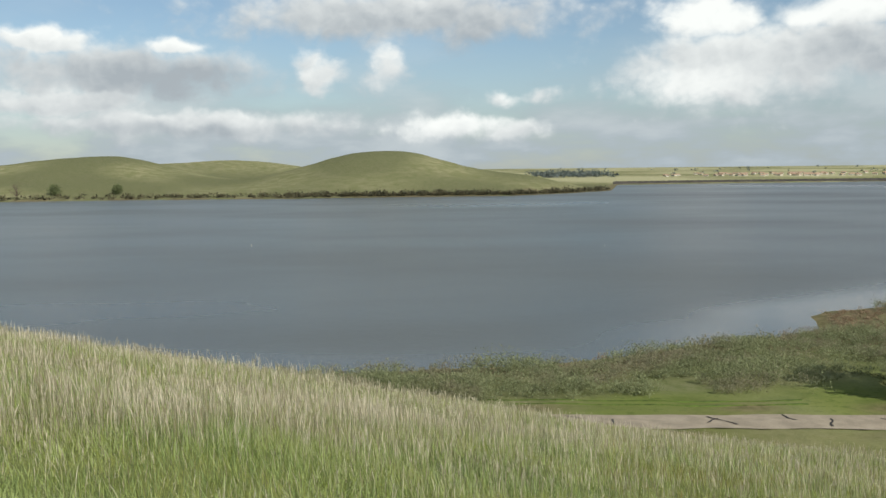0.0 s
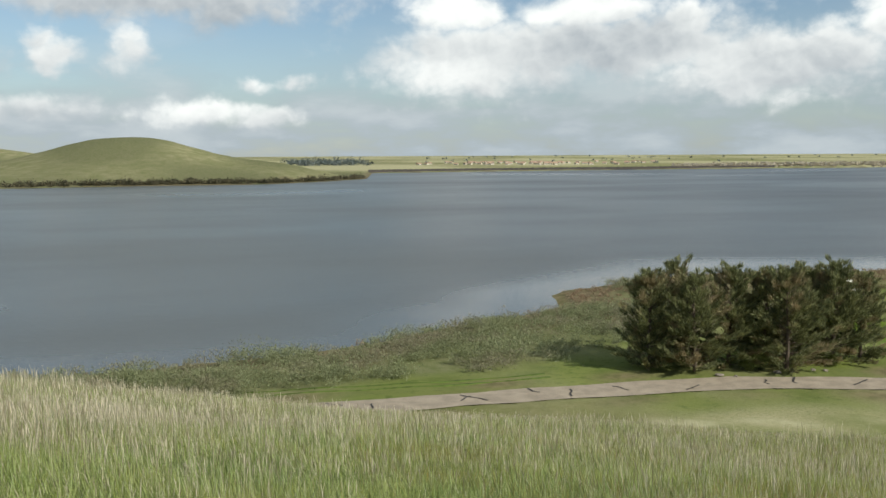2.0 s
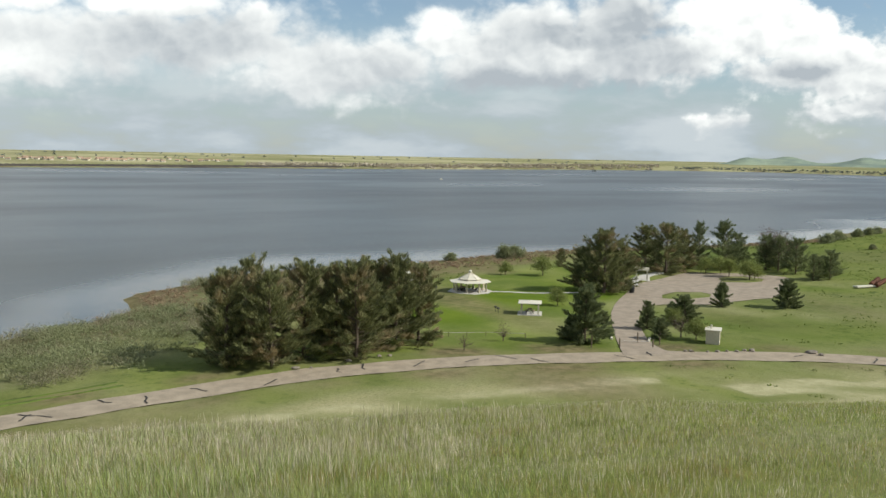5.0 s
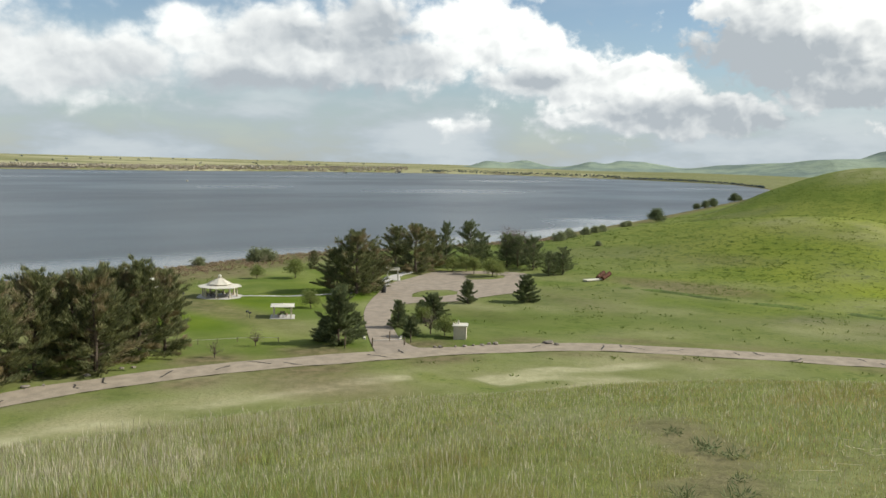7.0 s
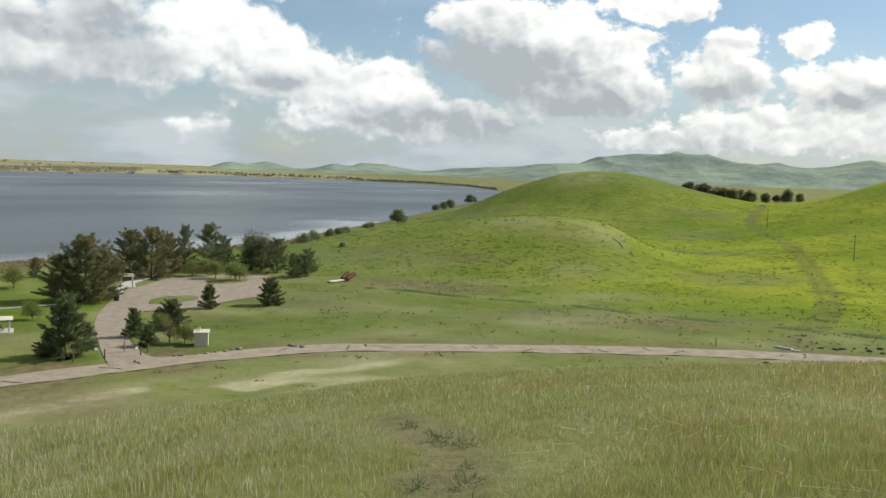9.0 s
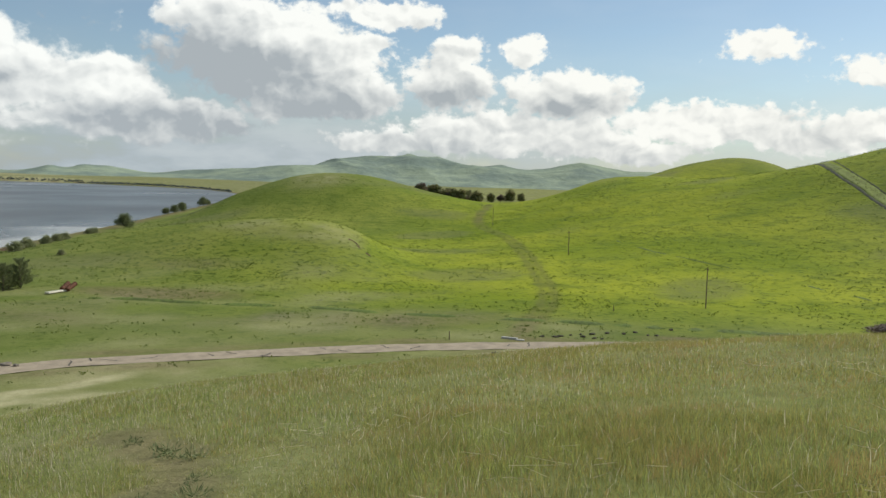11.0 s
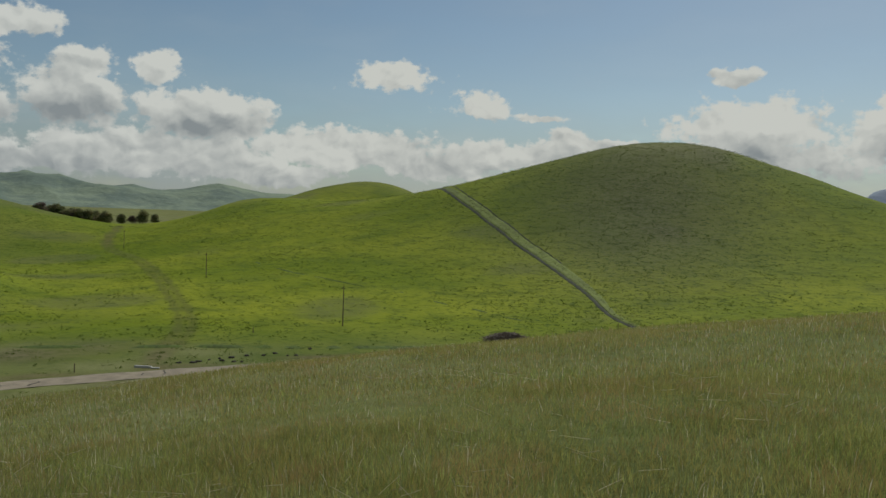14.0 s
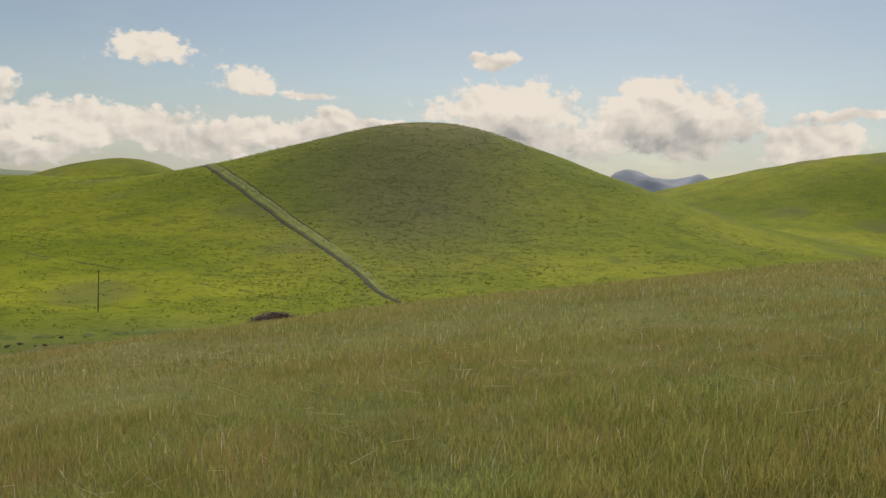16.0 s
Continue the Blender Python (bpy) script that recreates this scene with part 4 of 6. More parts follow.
# around the lawn and the parking lot: direction, distance, height, kit
for i, (az, r, h, dark, wide) in enumerate([(52.9, 184, 12.6, 0, 1.15), (53.9, 188, 9.6, 0, 1.15), (51.7, 187, 8.8, 0, 1.2), (55.4, 226, 10.6, 0, 1.15), (56.7, 221, 11.6, 0, 1.2), (57.8, 230, 9.4, 0, 1.1), (58.65, 240, 10.8, 1, 0.75), (60.2, 235, 11.4, 1, 1.05), (60.9, 240, 8.0, 1, 1.0), (62.6, 236, 8.4, 1, 1.15), (63.3, 235, 8.0, 1, 1.1), (64.3, 231, 8.2, 1, 1.0), (50.15, 228, 4.6, 0, 1.0)]):
    plant("pine_tree", (DARK_PINES[i % 3] if dark else PINES[i % 4]), *spot(az, r), i * 53 + 20, h / (10 if dark else 12.5), "dark green pine at the edge of the park lawn", "tree", "pines round the park", 0.05, wide)
for i, (az, r, h, wide) in enumerate([(51.8, 132.5, 8.2, 1.0), (50.9, 134, 3.4, 1.3), (55.67, 146, 4.4, 0.8), (56.5, 138.5, 3.2, 1.25), (57.92, 152.5, 4.8, 1.3), (57.2, 156, 3.0, 1.1), (60.16, 173, 4.6, 0.95), (63.94, 177, 5.4, 1.1), (53.0, 148.6, 2.0, 1.5)]):
    plant("young_pine", YOUNG[i % 3], *spot(az, r), i * 91, h / 10, "young bushy dark green conifer on the park grass", "tree", "young conifers in the park", 0.05, wide)


def tallness(x, y):
    """The grass stands tall on the windward side and is grazed shorter round the slope."""
    a = np.degrees(np.arctan2(x, y))
    return (1 - 0.45 * step(a, 42, 72) * (0.65 + 0.35 * step(np.hypot(x, y), 6, 14))) * (0.28 + 0.72 * footpath(x, y)) * (0.86 + 0.2 * wobble(x, y, 2.2, 15)) * (0.94 + 0.1 * wobble(x, y, 9, 16))


def blades(rng, az0, az1, r0, r1, per, tall, width, bend, fine=True, keep=None):
    """Grass blades over a fan of the slope: per square metre, with height and width ranges."""
    n = int(0.5 * radians(az1 - az0) * (r1 * r1 - r0 * r0) * per)
    a = np.radians(rng.uniform(az0, az1, n))
    r = np.sqrt(rng.uniform(r0 * r0, r1 * r1, n))
    x, y = r * np.sin(a), r * np.cos(a)
    if keep is not None:
        chosen = rng.uniform(0, 1, n) < keep(x, y, np.degrees(a), r)
        x, y, r = x[chosen], y[chosen], r[chosen]
    n = len(x)
    z = surface(x, y) - 0.03
    h = np.maximum(rng.uniform(*tall, n) * tallness(x, y), 0.04)
    w = rng.uniform(*width, n)
    t = rng.uniform(0, 6.283, n)
    side = np.stack([np.cos(t), np.sin(t), np.zeros(n)], 1) * w[:, None]
    wind = np.stack([-0.10 + 0.42 * rng.normal(size=n), 0.04 + 0.42 * rng.normal(size=n), np.zeros(n)], 1) * (bend * h * rng.uniform(0.3, 1.5, n))[:, None]
    base = np.stack([x, y, z], 1)
    mid = base + wind * 0.3 + np.array([0, 0, 1]) * (h * 0.55)[:, None]
    tip = base + wind + np.array([0, 0, 1]) * h[:, None]
    if not fine:
        v = np.stack([base - side, base + side, tip], 1).reshape(-1, 3)
        return v, np.arange(3 * n).reshape(n, 3)
    v = np.stack([base - side * 0.8, base + side * 0.8, mid + side * 0.7, mid - side * 0.7, tip], 1).reshape(-1, 3)
    i = np.arange(n)[:, None] * 5
    return v, np.concatenate([i + np.array([[0, 1, 2]]), i + np.array([[0, 2, 3]]), i + np.array([[3, 2, 4]])], 0)


def stalks(rng, az0, az1, r0, r1, per, tall, width, bend, keep):
    """Standing straws in clumps: a thin stem that carries a long seed head."""
    n = int(0.5 * radians(az1 - az0) * (r1 * r1 - r0 * r0) * per)
    a = np.radians(rng.uniform(az0, az1, n))
    r = np.sqrt(rng.uniform(r0 * r0, r1 * r1, n))
    x, y = r * np.sin(a), r * np.cos(a)
    chosen = rng.uniform(0, 1, n) < keep(x, y, np.degrees(a), r)
    x, y, r = x[chosen], y[chosen], r[chosen]
    n = len(x)
    z = surface(x, y) - 0.03
    h = rng.uniform(*tall, n) * tallness(x, y)
    w = rng.uniform(*width, n)
    t = rng.uniform(0, 6.283, n)
    side = np.stack([np.cos(t), np.sin(t), np.zeros(n)], 1) * w[:, None]
    lean = np.stack([-0.05 + 0.4 * rng.normal(size=n), 0.4 * rng.normal(size=n), np.zeros(n)], 1) * (bend * h)[:, None]
    up = np.array([0, 0, 1])
    base = np.stack([x, y, z], 1)
    neck = base + lean * 0.45 + up * (h * 0.62)[:, None]
    head = base + lean * 0.7 + up * (h * 0.80)[:, None]
    tip = base + lean * 1.15 + up * h[:, None]
    v = np.stack([base - side * 0.3, base + side * 0.3, neck + side * 0.4, neck - side * 0.4, head + side, head - side, tip], 1).reshape(-1, 3)
    i = np.arange(n)[:, None] * 7
    faces = [(0, 1, 2), (0, 2, 3), (3, 2, 4), (3, 4, 5), (5, 4, 6)]
    return v, np.concatenate([i + np.array([f]) for f in faces], 0)


def straw_share(x, y, a, r):
    """Straw stands in loose clumps along the brow of the slope, thinning to the grazed side."""
    clump = step(wobble(x, y, 0.8, 91) + 0.8 * wobble(x, y, 2.6, 92), -0.1, 1.1)
    left = 1 - 0.80 * step(a, -8, 24) - 0.20 * step(a, 36, 60)
    brow = step(r + 1.3 * wobble(x, y, 2.5, 18) - 2.5 * step(a, 5, 25), 6.8, 10.0)
    return np.clip(left * (0.035 + 0.95 * brow * (0.15 + 0.85 * clump)) + 0.05 * clump, 0, 1)


def fresh_share(x, y, a, r):
    return (1 - step(a, 12, 60)) * np.clip(0.8 + 0.3 * wobble(x, y, 1.7, 93), 0.3, 1)


def grass(name, label, mat, layers):
    vs, ts, s = [], [], 0
    for v, t in layers:
        vs.append(v), ts.append(t + s)
        s += len(v)
    tagged(new(name, fast_mesh(name, np.concatenate(vs), np.concatenate(ts), mat)), label, "grass", kind="stuff")


def footpath(x, y):
    return step(line_distance(x, y, FOOTPATH) + 0.16 * wobble(x, y, 0.8, 9), 0.12, 0.62)


def green_share(x, y, a, r):
    left = (1 - step(a, 60, 100)) * (0.45 + 0.55 * step(a, 12, 60))
    lush = step(wobble(x, y, 1.9, 17) + 0.5 * wobble(x, y, 5.5, 27), -0.1, 0.8) * (1 - left)
    return np.clip(0.24 + 0.16 * step(a, 95, 115) * (1 - step(r, 6, 11)) + 0.56 * left + 0.55 * lush * (1 - 0.75 * step(r, 8, 22)), 0, 1) * (0.28 + 0.72 * footpath(x, y))


def dry_share(x, y, a, r):
    left = 1 - step(a, 25, 75)
    crest = step(r + 1.2 * wobble(x, y, 2.5, 18), 7, 12)
    return np.clip(0.26 * (1 - step(a, 70, 110)) * (0.4 + 0.6 * step(r, 4.5, 8)) + 0.13 * step(a, 20, 80) + 0.8 * left * crest * (0.65 + 0.5 * wobble(x, y, 1.3, 19)), 0.015, 1)


def olive_share(x, y, a, r):
    patch = 0.30 * wobble(x, y, 1.1, 20) + 0.1 * wobble(x, y, 6.0, 21)
    return np.clip(0.14 + 0.66 * step(a, 58, 105) + patch, 0.05, 1) * (0.28 + 0.72 * footpath(x, y))


g = np.random.RandomState(5)
grass("green_grass", "lush yellow-green spring grass on the hillside", M_GRASS, [
    blades(g, -34, 162, 0.3, 2.6, 1500, (0.06, 0.2), (0.0018, 0.0036), 0.8, False, green_share),
    blades(g, 162, 326, 0.3, 9, 400, (0.07, 0.26), (0.003, 0.006), 0.8, False),
    blades(g, 162, 326, 9, 26, 90, (0.10, 0.32), (0.006, 0.012), 0.8, False),
    blades(g, -34, 162, 2.6, 5.5, 3000, (0.07, 0.28), (0.0018, 0.0038), 0.8, True, green_share),
    blades(g, -34, 162, 5.5, 12, 1950, (0.07, 0.26), (0.0018, 0.0040), 0.8, False, green_share),
    blades(g, -34, 162, 12, 26, 430, (0.10, 0.32), (0.0036, 0.0075), 0.7, False, green_share),
    blades(g, 5, 162, 26, 70, 26, (0.15, 0.36), (0.012, 0.024), 0.6, False, green_share)])
grass("fresh_grass", "cool blue-green broad-bladed grass on the hillside", M_FRESH, [
    blades(g, -34, 60, 0.3, 3.4, 1300, (0.08, 0.24), (0.0020, 0.0040), 0.7, False, fresh_share),
    blades(g, -34, 60, 3.4, 6.5, 1500, (0.12, 0.34), (0.0022, 0.0045), 0.7, True, fresh_share),
    blades(g, -34, 60, 6.5, 13, 620, (0.12, 0.34), (0.0030, 0.0060), 0.7, False, fresh_share),
    blades(g, -34, 60, 13, 24, 130, (0.14, 0.36), (0.0045, 0.0090), 0.7, False, fresh_share)])
grass("dry_grass", "pale dry grass stalks with bleached seed heads", M_DRY, [
    blades(g, -34, 162, 2.6, 9, 420, (0.12, 0.36), (0.0012, 0.0026), 0.7, True, dry_share),
    blades(g, -34, 162, 9, 26, 240, (0.16, 0.40), (0.0026, 0.0056), 0.5, False, dry_share),
    blades(g, 5, 162, 26, 70, 16, (0.2, 0.42), (0.008, 0.016), 0.5, False, dry_share),
    stalks(g, -34, 70, 4.5, 8, 340, (0.28, 0.52), (0.0018, 0.0032), 0.26, straw_share),
    stalks(g, -34, 70, 8, 14, 400, (0.30, 0.58), (0.0023, 0.0042), 0.24, straw_share),
    stalks(g, -34, 70, 14, 24, 110, (0.30, 0.56), (0.0036, 0.0062), 0.24, straw_share),
    stalks(g, 70, 162, 3, 12, 40, (0.22, 0.42), (0.0020, 0.0040), 0.6, straw_share)])
grass("seeding_grass", "olive and brownish seeding grass on the slope", M_OLIVE, [
    blades(g, 10, 162, 0.3, 2.6, 1500, (0.06, 0.2), (0.0018, 0.0036), 1.0, False, olive_share),
    blades(g, 162, 326, 0.3, 9, 500, (0.07, 0.26), (0.003, 0.006), 1.0, False),
    blades(g, 162, 326, 9, 26, 60, (0.10, 0.32), (0.006, 0.012), 1.0, False),
    blades(g, 10, 162, 2.6, 5.5, 3000, (0.07, 0.29), (0.0016, 0.0036), 1.0, True, olive_share),
    blades(g, 10, 162, 5.5, 12, 2000, (0.08, 0.28), (0.0018, 0.0038), 1.0, False, olive_share),
    blades(g, 10, 162, 12, 26, 430, (0.10, 0.32), (0.0034, 0.0075), 1.0, False, olive_share),
    blades(g, 10, 162, 26, 70, 34, (0.15, 0.38), (0.010, 0.020), 1.0, False, olive_share)])


def fallen_straws():
    """Bleached broken stems lying in mats on the grass."""
    rng = np.random.RandomState(8)
    bm = bmesh.new()
    mats = [(10.2, 1.0), (9.8, 0.7), (9.5, 1.2), (9.0, 1.3), (9.7, -0.1), (8.8, -0.3), (10.4, 0.3)]
    mats += [spot(rng.uniform(92, 158), rng.uniform(4, 13)) for i in range(20)]
    for cx, cy in mats:
        for i in range(rng.randint(7, 20)):
            x, y = cx + rng.normal() * 0.38, cy + rng.normal() * 0.38
            r = math.hypot(x, y)
            t, l = rng.uniform(0, 6.28), rng.uniform(0.06, 0.26) if i else rng.uniform(0.3, 0.48)
            z = at(x, y) + 0.12 + rng.uniform(0.08, 0.17)
            rod(bm, (x, y, z), (x + l * math.cos(t), y + l * math.sin(t), z + rng.uniform(-0.04, 0.09)), 0.0012 + 0.00012 * r, 0.0008, 3)
    me = bpy.data.meshes.new("fallen_straw")
    bm.to_mesh(me), bm.free()
    me.materials.append(M_DRY)
    tagged(new("fallen_straw", me), "bleached broken straw stems lying in the grass", "straw", kind="stuff")


fallen_straws()


# ---- shore scrub, reeds and hillside tufts ----
def scatter(rng, n, x0, x1, y0, y1, keep):
    x, y = rng.uniform(x0, x1, n), rng.uniform(y0, y1, n)
    good = rng.uniform(0, 1, n) < keep(x, y)
    return x[good], y[good]


def bush_field(name, label, category, mat, x, y, tall, count, leaf, width, seed, spread=0.55, along=0.0):
    """Many low bushes as one field of leaf sprays."""
    rng = np.random.RandomState(seed)
    h = rng.uniform(*tall, len(x)) * (1.0 + 0.4 * wobble(x, y, 9, seed + 100))
    h = np.maximum(h, tall[0] * 0.6)
    z = surface(x, y)
    lobes, size = [], []
    for j in range(3):
        s = along * rng.normal(size=len(x))
        lobes.append(np.stack([x + rng.normal(size=len(x)) * h * 0.45 - s * y / np.hypot(x, y), y + rng.normal(size=len(x)) * h * 0.45 + s * x / np.hypot(x, y), z + h * rng.uniform(0.25, 0.75, len(x))], 1))
        size.append(h * spread)
    v, q = sprays(rng, np.concatenate(lobes), np.concatenate(size), count, leaf, width, 0.5)
    low = np.repeat(np.tile(z, 3), count * 4)
    v[:, 2] = np.maximum(v[:, 2], low - 0.1)
    tagged(new(name, fast_mesh(name, v, q, mat)), label, category, kind="stuff")


g = np.random.RandomState(21)
x, y = scatter(g, 7800, -80, 100, 100, 185, lambda x, y: (lambda d: (d > 0.5) * (1 - step(d + 4 * wobble(x, y, 14, 31), 24, 33)) * (line_distance(x, y, ROAD_LINE) > 9) * (1 - step(x, 88, 100)) * (1 - step(y, 147, 151) * step(x, 56, 61) * (1 - step(x, 84, 90))) * (0.75 + 0.5 * wobble(x, y, 11, 32)))(shore_distance(x, y)))
bush_field("willow_scrub", "grey-green willow scrub along the lake shore", "scrub", M_BUSH, x, y, (1.0, 2.2), 42, 0.34, 0.10, 22, 0.40)
x, y = scatter(g, 7000, 66, 330, 120, 192, lambda x, y: (lambda d: (d > 0.6) * (1 - step(d + 4 * wobble(x, y, 12, 33), 14, np.interp(x, (95, 150, 185, 240), (36, 32, 24, 16)))) * 0.8)(shore_distance(x, y)))
bush_field("shore_reeds", "brown reeds and low brush at the water's edge", "reeds", M_REED, x, y, (0.2, 0.6), 12, 0.40, 0.09, 23)
x, y = scatter(g, 700, -60, 75, 122, 172, lambda x, y: (lambda d: (d > -1.5) * (d < 3.5) * 0.8)(shore_distance(x, y)))
bush_field("shore_reeds", "brown reeds and low brush at the water's edge", "reeds", M_REED, x, y, (0.4, 1.1), 14, 0.5, 0.09, 24)


def tuft_keep(x, y):
    r, a = np.hypot(x, y), np.degrees(np.arctan2(x, y))
    z = height(x, y)
    road = line_distance(x, y, ROAD_LINE) > 4.5
    return road * (shore_distance(x, y) > 14) * (near_hill(x, y) < z - 2) * (1 - 0.65 * (1 - step(r, 180, 215)) * (1 - step(a, 80, 95))) * (0.22 + 0.5 * step(wobble(x, y, 22, 41), 0.1, 0.9) + 0.9 * np.exp(-((a - 126) / 8) ** 2) + 0.8 * np.exp(-((a - 79) / 6) ** 2 - ((r - 245) / 35) ** 2)) * (within(x, y, LAWN) < -2) * (within(x, y, DRIVE_RING) < -2)


x, y = scatter(g, 38000, 100, 520, -330, 180, tuft_keep)
bush_field("bunch_grass", "dark green tussocks dotted over the hillsides", "grass", M_TUSSOCK, x, y, (0.08, 0.2), 4, 0.30, 0.16, 25, 1.5, 0.7)

# dark brush along the foot of the far hills across the lake
a = g.uniform(-27, 10.5, 900)
keep = g.uniform(0, 1, 900) < 0.25 + 0.75 * step(a, -14, -6)
a = a[keep]
edge = np.interp(a, (-27, -20, -10, -3, 4.2, 7.8, 10.6), (1043, 1013, 960, 968, 974, 1052, 1172)) + g.uniform(2, 16, len(a))
bush_field("far_shore_brush", "dark brush lining the far shore below the hills", "scrub", M_FAR_BRUSH, *polar(a, edge), (1.5, 4.5), 10, 2.0, 1.0, 26)
a, r = np.concatenate([g.uniform(5.5, 11.0, 50), g.normal(8.3, 0.9, 60)]), g.uniform(2250, 2700, 110)
bush_field("far_woods", "dark wood on the plain beyond the lake", "woods", M_FAR_TREES, *polar(a, r), (4, 13), 9, 6.0, 3.0, 27)
a, r = g.uniform(12, 56, 70), g.uniform(2300, 4400, 70)
bush_field("far_hedges", "scattered dark trees on the far plain", "trees", M_FAR_TREES, *polar(a, r), (2, 6), 8, 4.0, 2.5, 28)
a = g.uniform(30, 56, 1500)
edge = np.interp(a, (27, 42, 50, 56), (1838, 2160, 2610, 2910)) + g.uniform(5, 200, len(a))
bush_field("far_reeds", "tan reed beds along the far shore", "reeds", M_FAR_REED, *polar(a, edge), (1.2, 3.6), 6, 4.0, 3.0, 29)


a = g.uniform(57, 78.2, 520)
edge = np.interp(a, (56, 62, 70, 76.5, 78.3), (2910, 3010, 2610, 2110, 1730)) + g.uniform(4, 40, len(a))
bush_field("far_marsh", "dark marsh brush along the far end of the lake", "scrub", M_FAR_TREES, *polar(a, edge), (0.4, 1.2), 6, 4.0, 1.2, 30)


def shore_dam():
    """The low rock-faced bank along the far shore."""
    az = np.linspace(10.8, 36, 220)
    edge = np.interp(az, (10.8, 27, 42), (1575, 1834, 2150))
    verts, faces = [], []
    for a, r in zip(az, edge):
        for dr, z in ((-4, -0.5), (0, 2.0), (3, 5.6), (8, 5.8), (16, 1.0)):
            verts.append((*spot(a, r + dr), z + 0.4 * math.sin(a * 37 + dr)))
    for i in range(len(az) - 1):
        for j in range(4):
            b = i * 5 + j
            faces.append((b, b + 5, b + 6, b + 1))
    tagged(mesh_object("embankment", verts, faces, M_RIPRAP), "dark rock-faced dam along the far shore", "embankment", kind="structure")


shore_dam()


# ---- berm and ditch running up the hill ----
def ridge_strip(name, line, profile, mat, label, category, widen=None, broken=0.0):
    verts, faces = [], []
    n, m = len(line), len(profile)
    rng, gap = random.Random(7), 0
    for i, (x, y) in enumerate(line):
        ax, ay = line[max(0, i - 1)]
        bx, by = line[min(n - 1, i + 1)]
        l = math.hypot(bx - ax, by - ay)
        nx, ny = (by - ay) / l, -(bx - ax) / l
        f = widen(i / (n - 1)) if widen else 1.0
        gap = gap - 1 if gap > 0 else (rng.randint(1, 3) if rng.random() < broken else 0)
        for w, h in profile:
            w = w * f + rng.uniform(-0.2, 0.2)
            px, py = x + nx * w, y + ny * w
            verts.append((px, py, at(px, py) + h * rng.uniform(0.75, 1.25) - (0.4 if gap else 0.0)))
    for i in range(n - 1):
        for j in range(m - 1):
            a = i * m + j
            faces.append((a, a + 1, a + m + 1, a + m))
    return tagged(mesh_object(name, verts, faces, mat), label, category)


BERM = smooth_line([(167, -127.6), (176.5, -129.4), (194.6, -136.4), (207, -141.5), (224.3, -147.4), (250, -154.4), (277.7, -160.6), (310, -166.8), (335, -171.2), (359, -175.4), (391, -182.3), (432, -194.6)], 2.5)


def berm_width(t):
    return 0.84 * min(1.0, 0.22 + 2.6 * t, 0.45 + 2.2 * (1 - t))


ridge_strip("earth_berm", BERM, [(-0.3, -0.3), (0.1, 0.12), (0.9, 0.24), (2.0, 0.14), (3.2, 0.05), (4.4, 0.2), (5.2, 0.1), (5.7, -0.3)], M_BERM, "grey-green earth berm running up the hill beside a ditch", "berm", berm_width)
# near-black strip laid just above the ground marks the ditch
ridge_strip("ditch", BERM, [(-1.4, -0.05), (-1.0, 0.16), (-0.3, 0.18), (0.1, 0.05)], M_DITCH, "dark ditch line running up the hill", "ditch")
ridge_strip("ditch", BERM[34:-6], [(4.6, -0.05), (4.9, 0.16), (5.4, -0.05)], M_DITCH, "narrow dark rut beside the berm", "ditch")

for drop in (0.0, 1.9):
    ridge_strip("wheel_rut", smooth_line([(px, py - drop) for px, py in VERGE_RUTS], 1.5), [(-0.30, -0.04), (-0.12, 0.07), (0.12, 0.07), (0.30, -0.04)], M_SWALE, "dark wheel rut in the grass beside the road", "rut")
SWALE = smooth_line([(193, 76), (192.1, 71), (192.4, 61), (189.6, 48.5), (187.6, 36), (185.6, 20.6), (181.5, 9.5), (178.6, 0), (174, -22), (166, -48), (159, -72)], 2.5)
ridge_strip("swale", SWALE, [(-1.6, -0.06), (-0.7, 0.22), (0.1, 0.10), (0.9, 0.32), (1.9, -0.06)], M_SWALE, "dark grassy drainage swale across the valley floor", "swale", None, 0.28)
ridge_strip("cattle_trail", smooth_line([(328, -73), (300, -77), (271, -83), (242, -95), (215, -100), (182, -107)], 4.0), [(-0.4, 0.0), (0.0, 0.13), (0.4, 0.0)], M_SWALE, "narrow dark cattle trail crossing the green slope", "trail", None, 0.35)
for scar in ([(267, 20.5), (266.3, 18.6), (264, 17.4)], [(262.5, 17.6), (260.8, 16.4)], [(257.5, 14.6), (256, 13.2)]):
    ridge_strip("erosion_scar", smooth_line(scar, 0.5), [(-0.5, -0.05), (-0.15, 0.18), (0.2, 0.22), (0.5, -0.05)], M_RUSTY_EARTH, "bare brown erosion scar on the knoll", "erosion scar")


# ---- poles ----
def pole(x, y, h):
    ob = thing("utility_pole", x, y, 20)
    part("shaft", rod(bmesh.new(), (0, 0, -0.8), (0, 0, h), 0.14, 0.09, 10), M_POLE, ob)
    arm = part("crossarm", box(bmesh.new(), 0, 0.13, h - 0.55, 1.3, 0.09, 0.11, 0.015), M_POLE, ob)
    for dx in (-0.55, 0.0, 0.55):
        part("insulator", rod(bmesh.new(), (dx, 0.13, h - 0.43), (dx, 0.13, h - 0.25), 0.05, 0.03, 8), M_DARK, arm)
    return tagged(ob, "weathered brown wooden utility pole on the green hillside", "utility pole", "utility poles")


for x, y, h in ((190, -63, 9.0), (297, -51, 8.0), (423, -36, 8.1)):
    pole(x, y, h)


